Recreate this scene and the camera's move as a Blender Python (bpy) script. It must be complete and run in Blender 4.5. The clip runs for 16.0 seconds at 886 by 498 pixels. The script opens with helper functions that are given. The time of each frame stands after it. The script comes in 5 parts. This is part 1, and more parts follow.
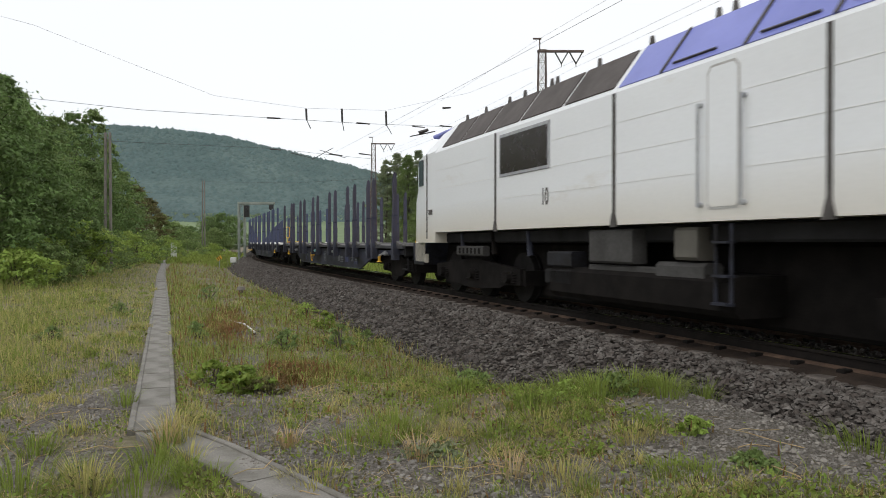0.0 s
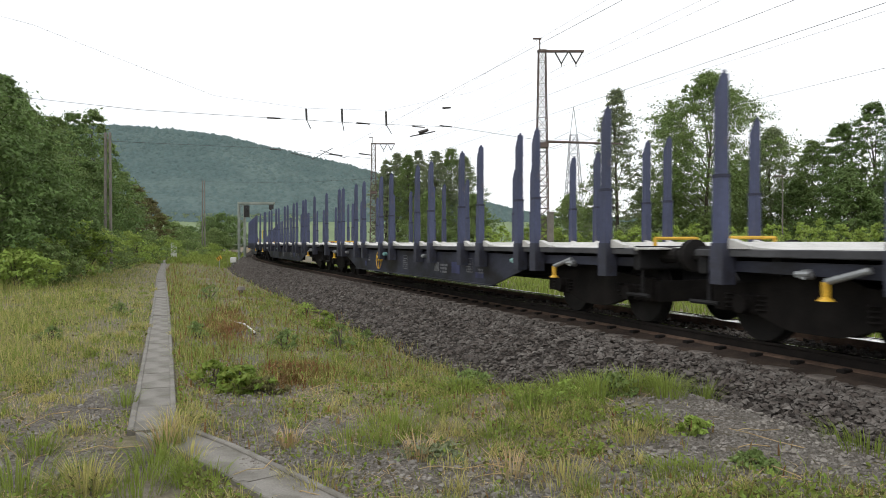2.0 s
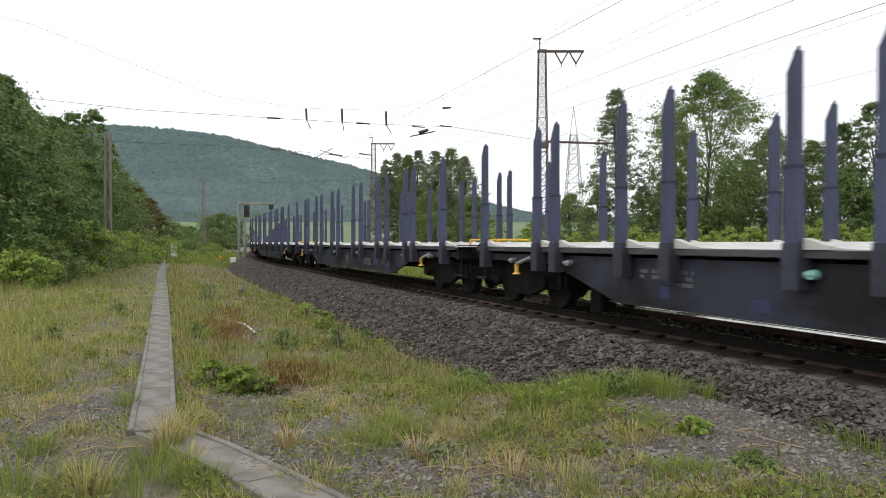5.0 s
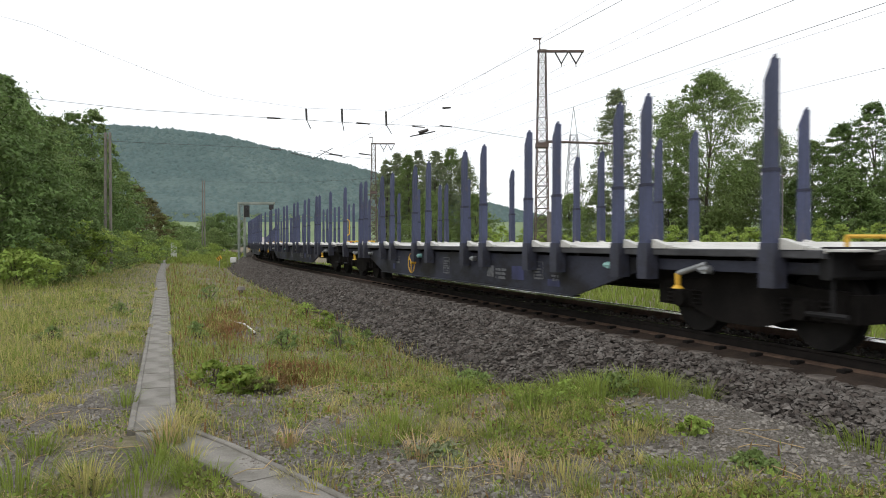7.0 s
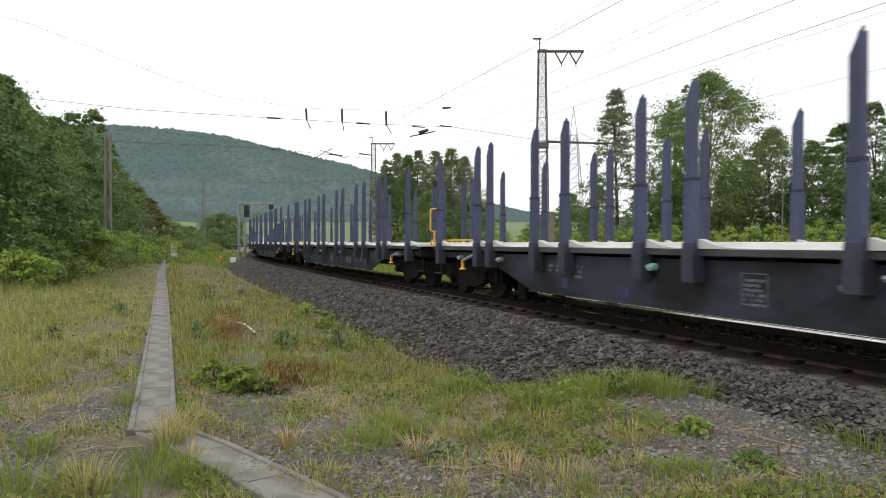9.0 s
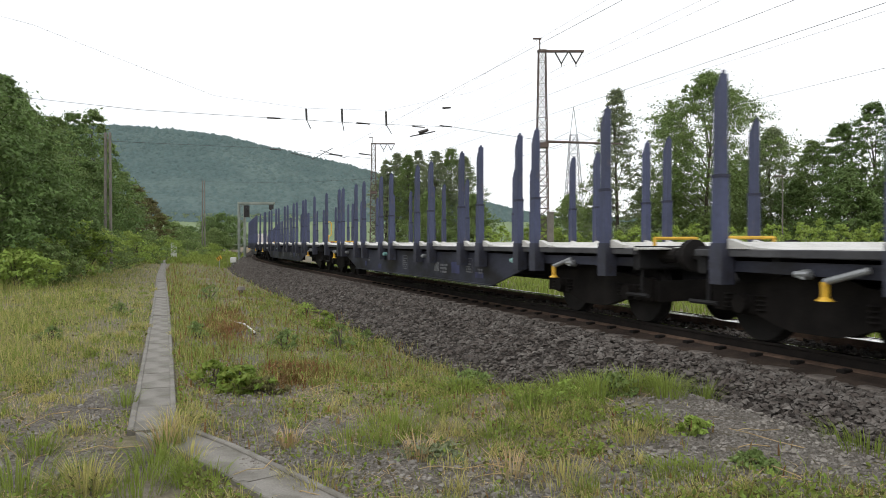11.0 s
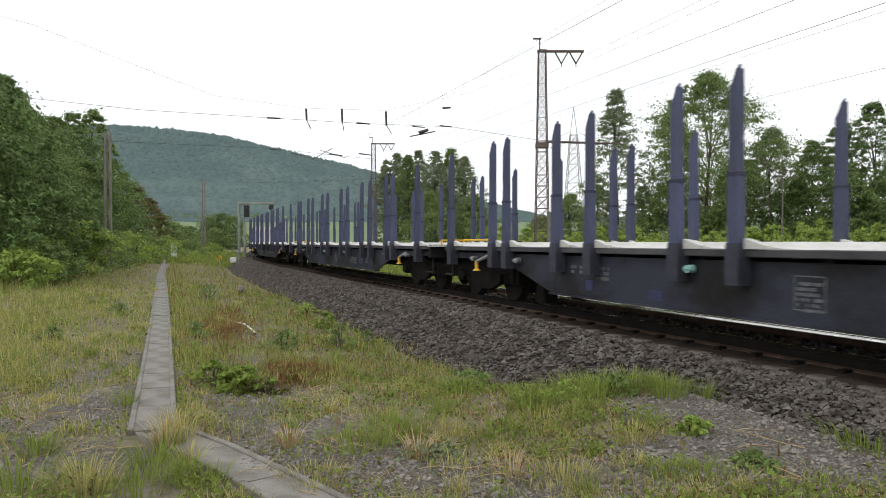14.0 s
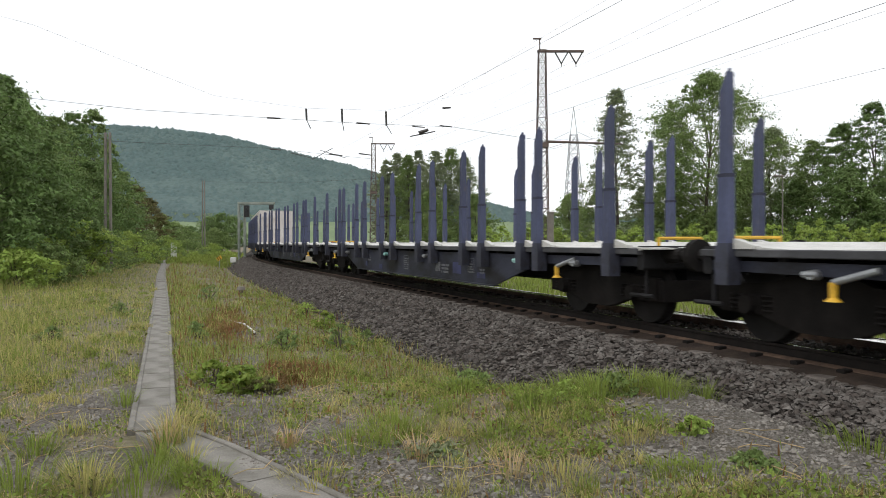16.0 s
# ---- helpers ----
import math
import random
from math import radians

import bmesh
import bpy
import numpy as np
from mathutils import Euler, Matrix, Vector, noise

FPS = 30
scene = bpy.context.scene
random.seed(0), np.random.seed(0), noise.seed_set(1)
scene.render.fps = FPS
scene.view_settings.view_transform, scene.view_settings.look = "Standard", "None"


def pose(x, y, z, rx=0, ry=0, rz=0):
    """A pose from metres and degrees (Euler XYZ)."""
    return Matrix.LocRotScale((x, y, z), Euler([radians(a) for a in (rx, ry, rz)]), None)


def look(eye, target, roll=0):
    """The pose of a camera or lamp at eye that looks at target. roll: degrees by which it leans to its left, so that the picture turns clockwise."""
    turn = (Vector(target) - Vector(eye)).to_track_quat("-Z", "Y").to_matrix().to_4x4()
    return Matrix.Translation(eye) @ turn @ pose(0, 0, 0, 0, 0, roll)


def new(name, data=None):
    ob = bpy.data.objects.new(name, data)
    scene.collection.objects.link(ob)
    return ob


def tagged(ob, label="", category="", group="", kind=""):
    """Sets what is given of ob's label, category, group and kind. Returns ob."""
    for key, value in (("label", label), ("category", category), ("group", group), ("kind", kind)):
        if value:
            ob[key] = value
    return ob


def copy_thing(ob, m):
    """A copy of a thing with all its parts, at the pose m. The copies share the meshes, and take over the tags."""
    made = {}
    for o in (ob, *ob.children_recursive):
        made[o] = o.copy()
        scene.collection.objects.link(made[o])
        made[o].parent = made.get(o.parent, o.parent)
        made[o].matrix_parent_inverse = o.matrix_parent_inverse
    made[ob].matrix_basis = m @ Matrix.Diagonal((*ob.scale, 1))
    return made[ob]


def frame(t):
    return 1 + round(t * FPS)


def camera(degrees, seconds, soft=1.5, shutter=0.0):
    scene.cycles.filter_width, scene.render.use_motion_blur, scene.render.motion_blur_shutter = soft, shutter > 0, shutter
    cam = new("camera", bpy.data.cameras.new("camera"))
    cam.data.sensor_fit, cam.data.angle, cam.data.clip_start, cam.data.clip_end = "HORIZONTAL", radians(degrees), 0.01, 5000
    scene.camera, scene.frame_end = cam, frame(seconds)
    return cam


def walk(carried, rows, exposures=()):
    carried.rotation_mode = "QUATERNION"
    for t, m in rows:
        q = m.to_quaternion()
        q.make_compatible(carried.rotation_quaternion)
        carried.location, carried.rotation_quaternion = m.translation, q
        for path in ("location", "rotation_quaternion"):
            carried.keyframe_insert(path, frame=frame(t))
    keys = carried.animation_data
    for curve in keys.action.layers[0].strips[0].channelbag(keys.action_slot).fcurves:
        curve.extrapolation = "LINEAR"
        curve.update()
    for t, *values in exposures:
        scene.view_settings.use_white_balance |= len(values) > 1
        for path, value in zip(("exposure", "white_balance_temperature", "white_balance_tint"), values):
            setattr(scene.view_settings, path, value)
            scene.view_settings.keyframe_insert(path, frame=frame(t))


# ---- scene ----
cam = camera(62.15, 16.0, soft=0.9, shutter=0.08)
EYE = pose(0, 0, 1.189, 90 - 0.458, 0, 0)
walk(cam, [(0.0, EYE), (16.0, EYE)], exposures=[(0.0, -0.13), (0.6, -0.02), (1.5, 0.06), (16.0, 0.06)])

# ---- world and sun: bright overcast ----
world = bpy.data.worlds.new("overcast_sky")
scene.world = world
world.use_nodes = True
wt = world.node_tree
wbg = wt.nodes["Background"]
sky = wt.nodes.new("ShaderNodeTexSky")
sky.sky_type, sky.sun_disc = "NISHITA", False
sky.sun_elevation, sky.sun_rotation = radians(50), radians(150)
sky_scale = wt.nodes.new("ShaderNodeMix")
sky_scale.data_type, sky_scale.blend_type = "RGBA", "MULTIPLY"
sky_scale.inputs[0].default_value = 1.0
sky_scale.inputs[7].default_value = (0.10, 0.10, 0.10, 1)
cloud_mix = wt.nodes.new("ShaderNodeMix")
cloud_mix.data_type = "RGBA"
cloud_mix.inputs[0].default_value = 0.9
cloud_noise = wt.nodes.new("ShaderNodeTexNoise")
cloud_noise.inputs["Scale"].default_value = 1.6
cloud_ramp = wt.nodes.new("ShaderNodeValToRGB")
cloud_ramp.color_ramp.elements[0].color = (1.06, 1.10, 1.15, 1)
cloud_ramp.color_ramp.elements[1].color = (1.25, 1.25, 1.25, 1)
wt.links.new(sky.outputs[0], sky_scale.inputs[6])
wt.links.new(cloud_noise.outputs["Fac"], cloud_ramp.inputs[0])
wt.links.new(sky_scale.outputs[2], cloud_mix.inputs[6])
wt.links.new(cloud_ramp.outputs[0], cloud_mix.inputs[7])
wt.links.new(cloud_mix.outputs[2], wbg.inputs[0])
wbg.inputs[1].default_value = 1.0

sun = new("sun", bpy.data.lights.new("sun", "SUN"))
sun.data.energy, sun.data.angle, sun.data.color = 0.8, radians(30), (1.0, 0.96, 0.9)
sun.matrix_world = look((-25, -40, 60), (0, 0, 0))


# ---- materials ----
def mat(name, col, col2=None, rough=0.7, metal=0.0, scale=6.0, fine=60.0, bump=0.15, dist=0.01, dirt=None, dirt_amt=0.0,
        dirt_scale=1.2, island=0.0, per_object=0.0, stretch=(1, 1, 1), coords="Object", transl=0.0, spec=0.5, lean=0.45, grain=0.35, dust=None):
    m = bpy.data.materials.new(name)
    m.use_nodes = True
    nt = m.node_tree
    N, L = nt.nodes, nt.links
    b = N["Principled BSDF"]
    b.inputs["Roughness"].default_value, b.inputs["Metallic"].default_value = rough, metal
    b.inputs["Specular IOR Level"].default_value = spec
    tc = N.new("ShaderNodeTexCoord")
    mp = N.new("ShaderNodeMapping")
    mp.inputs["Scale"].default_value = stretch
    L.new(tc.outputs[coords], mp.inputs[0])
    n1 = N.new("ShaderNodeTexNoise")
    n1.inputs["Scale"].default_value, n1.inputs["Detail"].default_value = scale, 6
    L.new(mp.outputs[0], n1.inputs["Vector"])
    n2 = N.new("ShaderNodeTexNoise")
    n2.inputs["Scale"].default_value, n2.inputs["Detail"].default_value = fine, 4
    L.new(mp.outputs[0], n2.inputs["Vector"])

    def mix(fac, a, c, mode="MIX"):
        x = N.new("ShaderNodeMix")
        x.data_type, x.blend_type = "RGBA", mode
        for sock, v in ((x.inputs[0], fac), (x.inputs[6], a), (x.inputs[7], c)):
            if isinstance(v, bpy.types.NodeSocket):
                L.new(v, sock)
            else:
                sock.default_value = v if isinstance(v, float) else (*v, 1)
        return x.outputs[2]

    def ramp(src, lo, hi):
        r = N.new("ShaderNodeMapRange")
        r.inputs[1].default_value, r.inputs[2].default_value = lo, hi
        L.new(src, r.inputs[0])
        return r.outputs[0]
    col2 = col2 or tuple(c * 0.75 for c in col)
    c = mix(ramp(n1.outputs["Fac"], 0.35, 0.65), col, col2)
    if island:
        g = N.new("ShaderNodeNewGeometry")
        c = mix(ramp(g.outputs["Random Per Island"], lean - 0.45 * island, lean + 0.45 * island + 0.1), c, tuple(col2))
        hv = N.new("ShaderNodeHueSaturation")
        L.new(ramp(g.outputs["Random Per Island"], -1.2, 1.3), hv.inputs["Value"])
        hv.inputs["Value"].default_value = 1
        mm = N.new("ShaderNodeMath")
        mm.operation = "MULTIPLY_ADD"
        L.new(g.outputs["Random Per Island"], mm.inputs[0])
        mm.inputs[1].default_value, mm.inputs[2].default_value = island, 1.0 - island * 0.5
        L.new(mm.outputs[0], hv.inputs["Value"])
        L.new(c, hv.inputs["Color"])
        c = hv.outputs[0]
    if per_object:
        oi = N.new("ShaderNodeObjectInfo")
        mm = N.new("ShaderNodeMath")
        mm.operation = "MULTIPLY_ADD"
        L.new(oi.outputs["Random"], mm.inputs[0])
        mm.inputs[1].default_value, mm.inputs[2].default_value = per_object, 1.0 - per_object * 0.5
        hv = N.new("ShaderNodeHueSaturation")
        L.new(mm.outputs[0], hv.inputs["Value"])
        L.new(c, hv.inputs["Color"])
        c = hv.outputs[0]
    if dirt:
        n3 = N.new("ShaderNodeTexNoise")
        n3.inputs["Scale"].default_value, n3.inputs["Detail"].default_value, n3.inputs["Roughness"].default_value = dirt_scale, 8, 0.65
        L.new(mp.outputs[0], n3.inputs["Vector"])
        c = mix(ramp(n3.outputs["Fac"], 0.72 - dirt_amt * 0.45, 0.78 - dirt_amt * 0.2), c, tuple(dirt))
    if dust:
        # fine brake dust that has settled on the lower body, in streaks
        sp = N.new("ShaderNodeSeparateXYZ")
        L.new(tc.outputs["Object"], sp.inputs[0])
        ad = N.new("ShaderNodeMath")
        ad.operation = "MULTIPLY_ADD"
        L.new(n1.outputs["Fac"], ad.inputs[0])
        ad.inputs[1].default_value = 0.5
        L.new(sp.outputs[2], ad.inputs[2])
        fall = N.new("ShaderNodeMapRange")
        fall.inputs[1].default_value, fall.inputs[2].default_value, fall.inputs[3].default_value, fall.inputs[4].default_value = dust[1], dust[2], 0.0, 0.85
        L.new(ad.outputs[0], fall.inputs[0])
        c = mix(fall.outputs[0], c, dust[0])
    c = mix(grain, c, mix(ramp(n2.outputs["Fac"], 0.3, 0.7), (0.55, 0.55, 0.55), (1.35, 1.35, 1.35)), "MULTIPLY")
    L.new(c, b.inputs["Base Color"])
    if bump:
        bp = N.new("ShaderNodeBump")
        bp.inputs["Strength"].default_value, bp.inputs["Distance"].default_value = bump, dist
        L.new(n2.outputs["Fac"], bp.inputs["Height"])
        L.new(bp.outputs[0], b.inputs["Normal"])
    rr = N.new("ShaderNodeMapRange")
    rr.inputs[3].default_value, rr.inputs[4].default_value = max(rough - 0.12, 0.03), min(rough + 0.12, 1)
    L.new(n1.outputs["Fac"], rr.inputs[0])
    L.new(rr.outputs[0], b.inputs["Roughness"])
    if transl:
        tr = N.new("ShaderNodeBsdfTranslucent")
        L.new(c, tr.inputs[0])
        ms = N.new("ShaderNodeMixShader")
        ms.inputs[0].default_value = transl
        L.new(b.outputs[0], ms.inputs[1])
        L.new(tr.outputs[0], ms.inputs[2])
        L.new(ms.outputs[0], N["Material Output"].inputs[0])
    return m


M = dict(
    ground=mat("soil_and_dry_grass", (0.25, 0.215, 0.155), (0.15, 0.135, 0.08), 0.95, scale=9, fine=45, bump=0.9, dist=0.03, dirt=(0.18, 0.165, 0.15), dirt_amt=0.5, dirt_scale=0.7, spec=0.1),
    meadow=mat("far_meadow", (0.155, 0.21, 0.095), (0.12, 0.175, 0.08), 0.95, scale=0.02, fine=0.3, bump=0),
    ballast=mat("ballast_bed", (0.06, 0.052, 0.046), (0.035, 0.03, 0.027), 0.95, scale=9, fine=28, bump=1.0, dist=0.05, spec=0.1),
    stones=mat("ballast_stones", (0.30, 0.275, 0.25), (0.06, 0.05, 0.044), 0.9, scale=5, fine=40, bump=0.3, island=1.0, spec=0.2),
    gravel=mat("fine_gravel", (0.39, 0.365, 0.33), (0.19, 0.172, 0.15), 0.95, scale=8, fine=50, bump=0.4, island=0.7, spec=0.2),
    gravelbed=mat("gravel_bed", (0.29, 0.265, 0.232), (0.135, 0.12, 0.102), 0.95, scale=34, fine=110, bump=1.0, dist=0.05, dirt=(0.17, 0.145, 0.105), dirt_amt=0.45, dirt_scale=2.6, spec=0.1),
    rail_side=mat("blackish_rail_steel", (0.020, 0.016, 0.014), (0.012, 0.010, 0.009), 0.85, scale=4, fine=50, spec=0.15),
    rail_rust=mat("rust_brown_rail_steel", (0.13, 0.085, 0.06), (0.075, 0.05, 0.038), 0.85, scale=4, fine=50, spec=0.2),
    socket=mat("grimy_blue_socket_paint", (0.045, 0.050, 0.082), (0.026, 0.027, 0.04), 0.65, scale=1.6, fine=30, bump=0.1, dirt=(0.018, 0.016, 0.016), dirt_amt=0.45, dirt_scale=2.0, per_object=0.3),
    dust=mat("rust_brown_fines", (0.058, 0.043, 0.034), (0.034, 0.026, 0.022), 0.95, scale=3, fine=60, bump=0.8, dist=0.02, spec=0.1),
    flange=mat("grey_deck_edge", (0.085, 0.085, 0.09), (0.04, 0.04, 0.044), 0.7, scale=1.1, fine=30, bump=0.1, spec=0.3),
    rail_top=mat("polished_rail_head", (0.93, 0.92, 0.90), (0.86, 0.84, 0.82), 0.16, 1.0, scale=3, fine=80, bump=0.0, grain=0.05),
    sleeper=mat("weathered_concrete_sleeper", (0.135, 0.115, 0.10), (0.075, 0.06, 0.05), 0.9, scale=6, fine=40, bump=0.6, dist=0.03, per_object=0.3),
    concrete=mat("trough_concrete", (0.235, 0.22, 0.195), (0.175, 0.163, 0.142), 0.9, scale=4, fine=70, bump=0.3, dirt=(0.12, 0.11, 0.085), dirt_amt=0.5, dirt_scale=2.6, per_object=0.12),
    grass_dry=mat("dry_grass", (0.60, 0.51, 0.25), (0.40, 0.37, 0.13), 0.9, bump=0, island=0.8, transl=0.4, spec=0.2, scale=0.4),
    grass_green=mat("green_grass", (0.34, 0.39, 0.095), (0.20, 0.26, 0.055), 0.85, bump=0, island=0.8, transl=0.4, spec=0.2, scale=0.4),
    straw=mat("straw", (0.68, 0.57, 0.36), (0.42, 0.30, 0.15), 0.9, bump=0, island=0.7, transl=0.2, spec=0.2),
    redweed=mat("reddish_weed", (0.34, 0.13, 0.07), (0.22, 0.15, 0.06), 0.9, bump=0, island=0.7, transl=0.3, spec=0.2),
    leaf_dark=mat("dark_tree_leaves", (0.23, 0.31, 0.105), (0.10, 0.165, 0.045), 0.7, bump=0, island=0.95, transl=0.3, spec=0.35, scale=0.22),
    leaf_mid=mat("tree_leaves", (0.30, 0.37, 0.13), (0.15, 0.22, 0.065), 0.7, bump=0, island=0.9, transl=0.33, spec=0.35, scale=0.28),
    leaf_gray=mat("grey_green_leaves", (0.34, 0.375, 0.22), (0.19, 0.235, 0.12), 0.7, bump=0, island=0.8, transl=0.35, spec=0.35, scale=0.35),
    leaf_bright=mat("bright_shrub_leaves", (0.42, 0.50, 0.12), (0.26, 0.36, 0.075), 0.7, bump=0, island=0.8, transl=0.4, spec=0.3, scale=0.7),
    leaf_weed=mat("fresh_weed_leaves", (0.36, 0.40, 0.07), (0.17, 0.25, 0.045), 0.65, bump=0, island=0.8, transl=0.4, spec=0.3, scale=3),
    leaf_brown=mat("brownish_leaves", (0.20, 0.16, 0.075), (0.13, 0.13, 0.05), 0.8, bump=0, island=0.8, transl=0.3, spec=0.2, scale=0.6),
    bark=mat("bark", (0.11, 0.09, 0.07), (0.06, 0.05, 0.04), 0.95, scale=3, fine=25, bump=0.6, stretch=(1, 1, 0.25)),
    # the blue-grey of distance haze is mixed into this canopy colour
    forest=mat("hazy_hill_canopy", (0.126, 0.172, 0.160), (0.090, 0.132, 0.128), 0.95, scale=0.012, fine=0.25, bump=0.25, dist=1.0, island=0.2, spec=0.1),
    mast=mat("rusty_lattice_steel", (0.14, 0.10, 0.085), (0.09, 0.07, 0.06), 0.8, scale=2, fine=30),
    mast_wood=mat("weathered_grey_mast", (0.22, 0.20, 0.17), (0.15, 0.135, 0.12), 0.9, scale=2, fine=30),
    galv=mat("galvanised_steel", (0.38, 0.39, 0.40), (0.30, 0.31, 0.32), 0.55, 0.6, scale=2, fine=40),
    wire=mat("catenary_wire", (0.07, 0.07, 0.07), (0.05, 0.055, 0.05), 0.6, 0.5, bump=0),
    insul=mat("dark_insulator", (0.035, 0.03, 0.028), None, 0.4, bump=0),
    portal=mat("grey_green_portal_paint", (0.27, 0.30, 0.26), (0.20, 0.22, 0.19), 0.7, scale=2, fine=30),
    black=mat("black_signal_paint", (0.02, 0.02, 0.02), None, 0.6, bump=0),
    white=mat("white_paint", (0.75, 0.75, 0.72), (0.62, 0.62, 0.58), 0.6, scale=3, fine=30, bump=0.05),
    yellow=mat("yellow_paint", (0.75, 0.45, 0.04), (0.6, 0.34, 0.03), 0.5, scale=6, fine=40, bump=0.05),
    red=mat("red_lamp_paint", (0.45, 0.05, 0.03), None, 0.5, bump=0),
    turq=mat("turquoise_cap", (0.25, 0.5, 0.47), (0.3, 0.45, 0.43), 0.5, bump=0),
    blue=mat("blue_stake_paint", (0.062, 0.074, 0.145), (0.043, 0.051, 0.098), 0.55, scale=1.2, fine=30, bump=0.08, dirt=(0.09, 0.075, 0.08), dirt_amt=0.35, dirt_scale=2.5, per_object=0.3, stretch=(1, 1, 0.5)),
    blue_rusty=mat("rust_stained_blue_paint", (0.046, 0.048, 0.088), (0.05, 0.044, 0.06), 0.7, scale=1.0, fine=30, bump=0.1, dirt=(0.085, 0.06, 0.052), dirt_amt=0.3, dirt_scale=1.6, per_object=0.3, stretch=(1, 1, 0.6)),
    deck_dirty=mat("dirty_deck_plate", (0.13, 0.125, 0.12), (0.08, 0.076, 0.072), 0.8, scale=1.5, fine=30, bump=0.1),
    bluedark=mat("dark_blue_band", (0.02, 0.022, 0.05), None, 0.55, bump=0.05),
    frame_grey=mat("grimy_grey_wagon_paint", (0.037, 0.040, 0.060), (0.022, 0.023, 0.031), 0.6, scale=1.3, fine=25, bump=0.1, dirt=(0.012, 0.011, 0.011), dirt_amt=0.55, dirt_scale=1.3, stretch=(0.7, 1, 1.2), spec=0.25),
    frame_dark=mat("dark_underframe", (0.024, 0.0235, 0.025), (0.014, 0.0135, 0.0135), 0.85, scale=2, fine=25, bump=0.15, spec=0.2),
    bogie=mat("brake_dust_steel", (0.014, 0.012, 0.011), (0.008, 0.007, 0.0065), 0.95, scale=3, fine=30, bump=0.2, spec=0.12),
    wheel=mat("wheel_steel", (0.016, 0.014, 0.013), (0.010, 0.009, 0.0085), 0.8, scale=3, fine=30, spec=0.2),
    # the sky's reflection on the deck is put into this pale colour
    deck=mat("sky_pale_deck_plate", (0.62, 0.61, 0.58), (0.5, 0.49, 0.46), 0.7, scale=1.5, fine=30, bump=0.1, dirt=(0.36, 0.34, 0.31), dirt_amt=0.3, dirt_scale=1.8),
    lettering=mat("faded_white_marking", (0.42, 0.43, 0.44), (0.30, 0.31, 0.33), 0.7, scale=8, fine=60, bump=0),
    bluelabel=mat("blue_marking_plate", (0.032, 0.038, 0.115), (0.022, 0.025, 0.065), 0.6, scale=3, bump=0),
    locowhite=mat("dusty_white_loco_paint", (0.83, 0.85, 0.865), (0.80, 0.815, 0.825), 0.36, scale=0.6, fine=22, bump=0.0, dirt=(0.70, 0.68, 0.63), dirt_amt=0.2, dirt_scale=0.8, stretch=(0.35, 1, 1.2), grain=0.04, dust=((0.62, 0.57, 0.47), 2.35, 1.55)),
    lococream=mat("grimy_box_paint", (0.13, 0.12, 0.10), (0.09, 0.083, 0.07), 0.6, scale=2, fine=22, bump=0.05, grain=0.15),
    locoblue=mat("violet_blue_roof_paint", (0.20, 0.225, 0.60), (0.17, 0.195, 0.52), 0.4, scale=1, fine=25, bump=0.0, grain=0.05),
    grille=mat("brown_roof_grille", (0.10, 0.085, 0.08), (0.07, 0.06, 0.055), 0.8, scale=2, fine=40, bump=0.3),
    edge_glint=mat("panel_highlight_paint", (0.86, 0.86, 0.85), (0.8, 0.8, 0.79), 0.35, bump=0),
    brownglass=mat("brown_tinted_pane", (0.035, 0.028, 0.026), (0.028, 0.022, 0.02), 0.25, bump=0, grain=0.05),
    door_seam=mat("grey_door_seam", (0.50, 0.49, 0.47), (0.42, 0.41, 0.39), 0.6, bump=0),
    stencil=mat("worn_stencil_paint", (0.17, 0.175, 0.185), (0.08, 0.083, 0.09), 0.7, scale=14, fine=60, bump=0),
    seam=mat("dark_panel_seam", (0.10, 0.09, 0.085), (0.06, 0.055, 0.05), 0.8, bump=0.05),
    glass=mat("dark_cab_glass", (0.015, 0.017, 0.02), None, 0.08, bump=0, spec=0.8),
    box_grey=mat("grimy_equipment_grey", (0.075, 0.073, 0.07), (0.05, 0.048, 0.046), 0.8, scale=2, fine=25, bump=0.1, spec=0.2),
    container=mat("pale_container_paint", (0.62, 0.58, 0.55), (0.54, 0.50, 0.47), 0.6, scale=1, fine=20, bump=0.05, dirt=(0.4, 0.33, 0.28), dirt_amt=0.3),
)


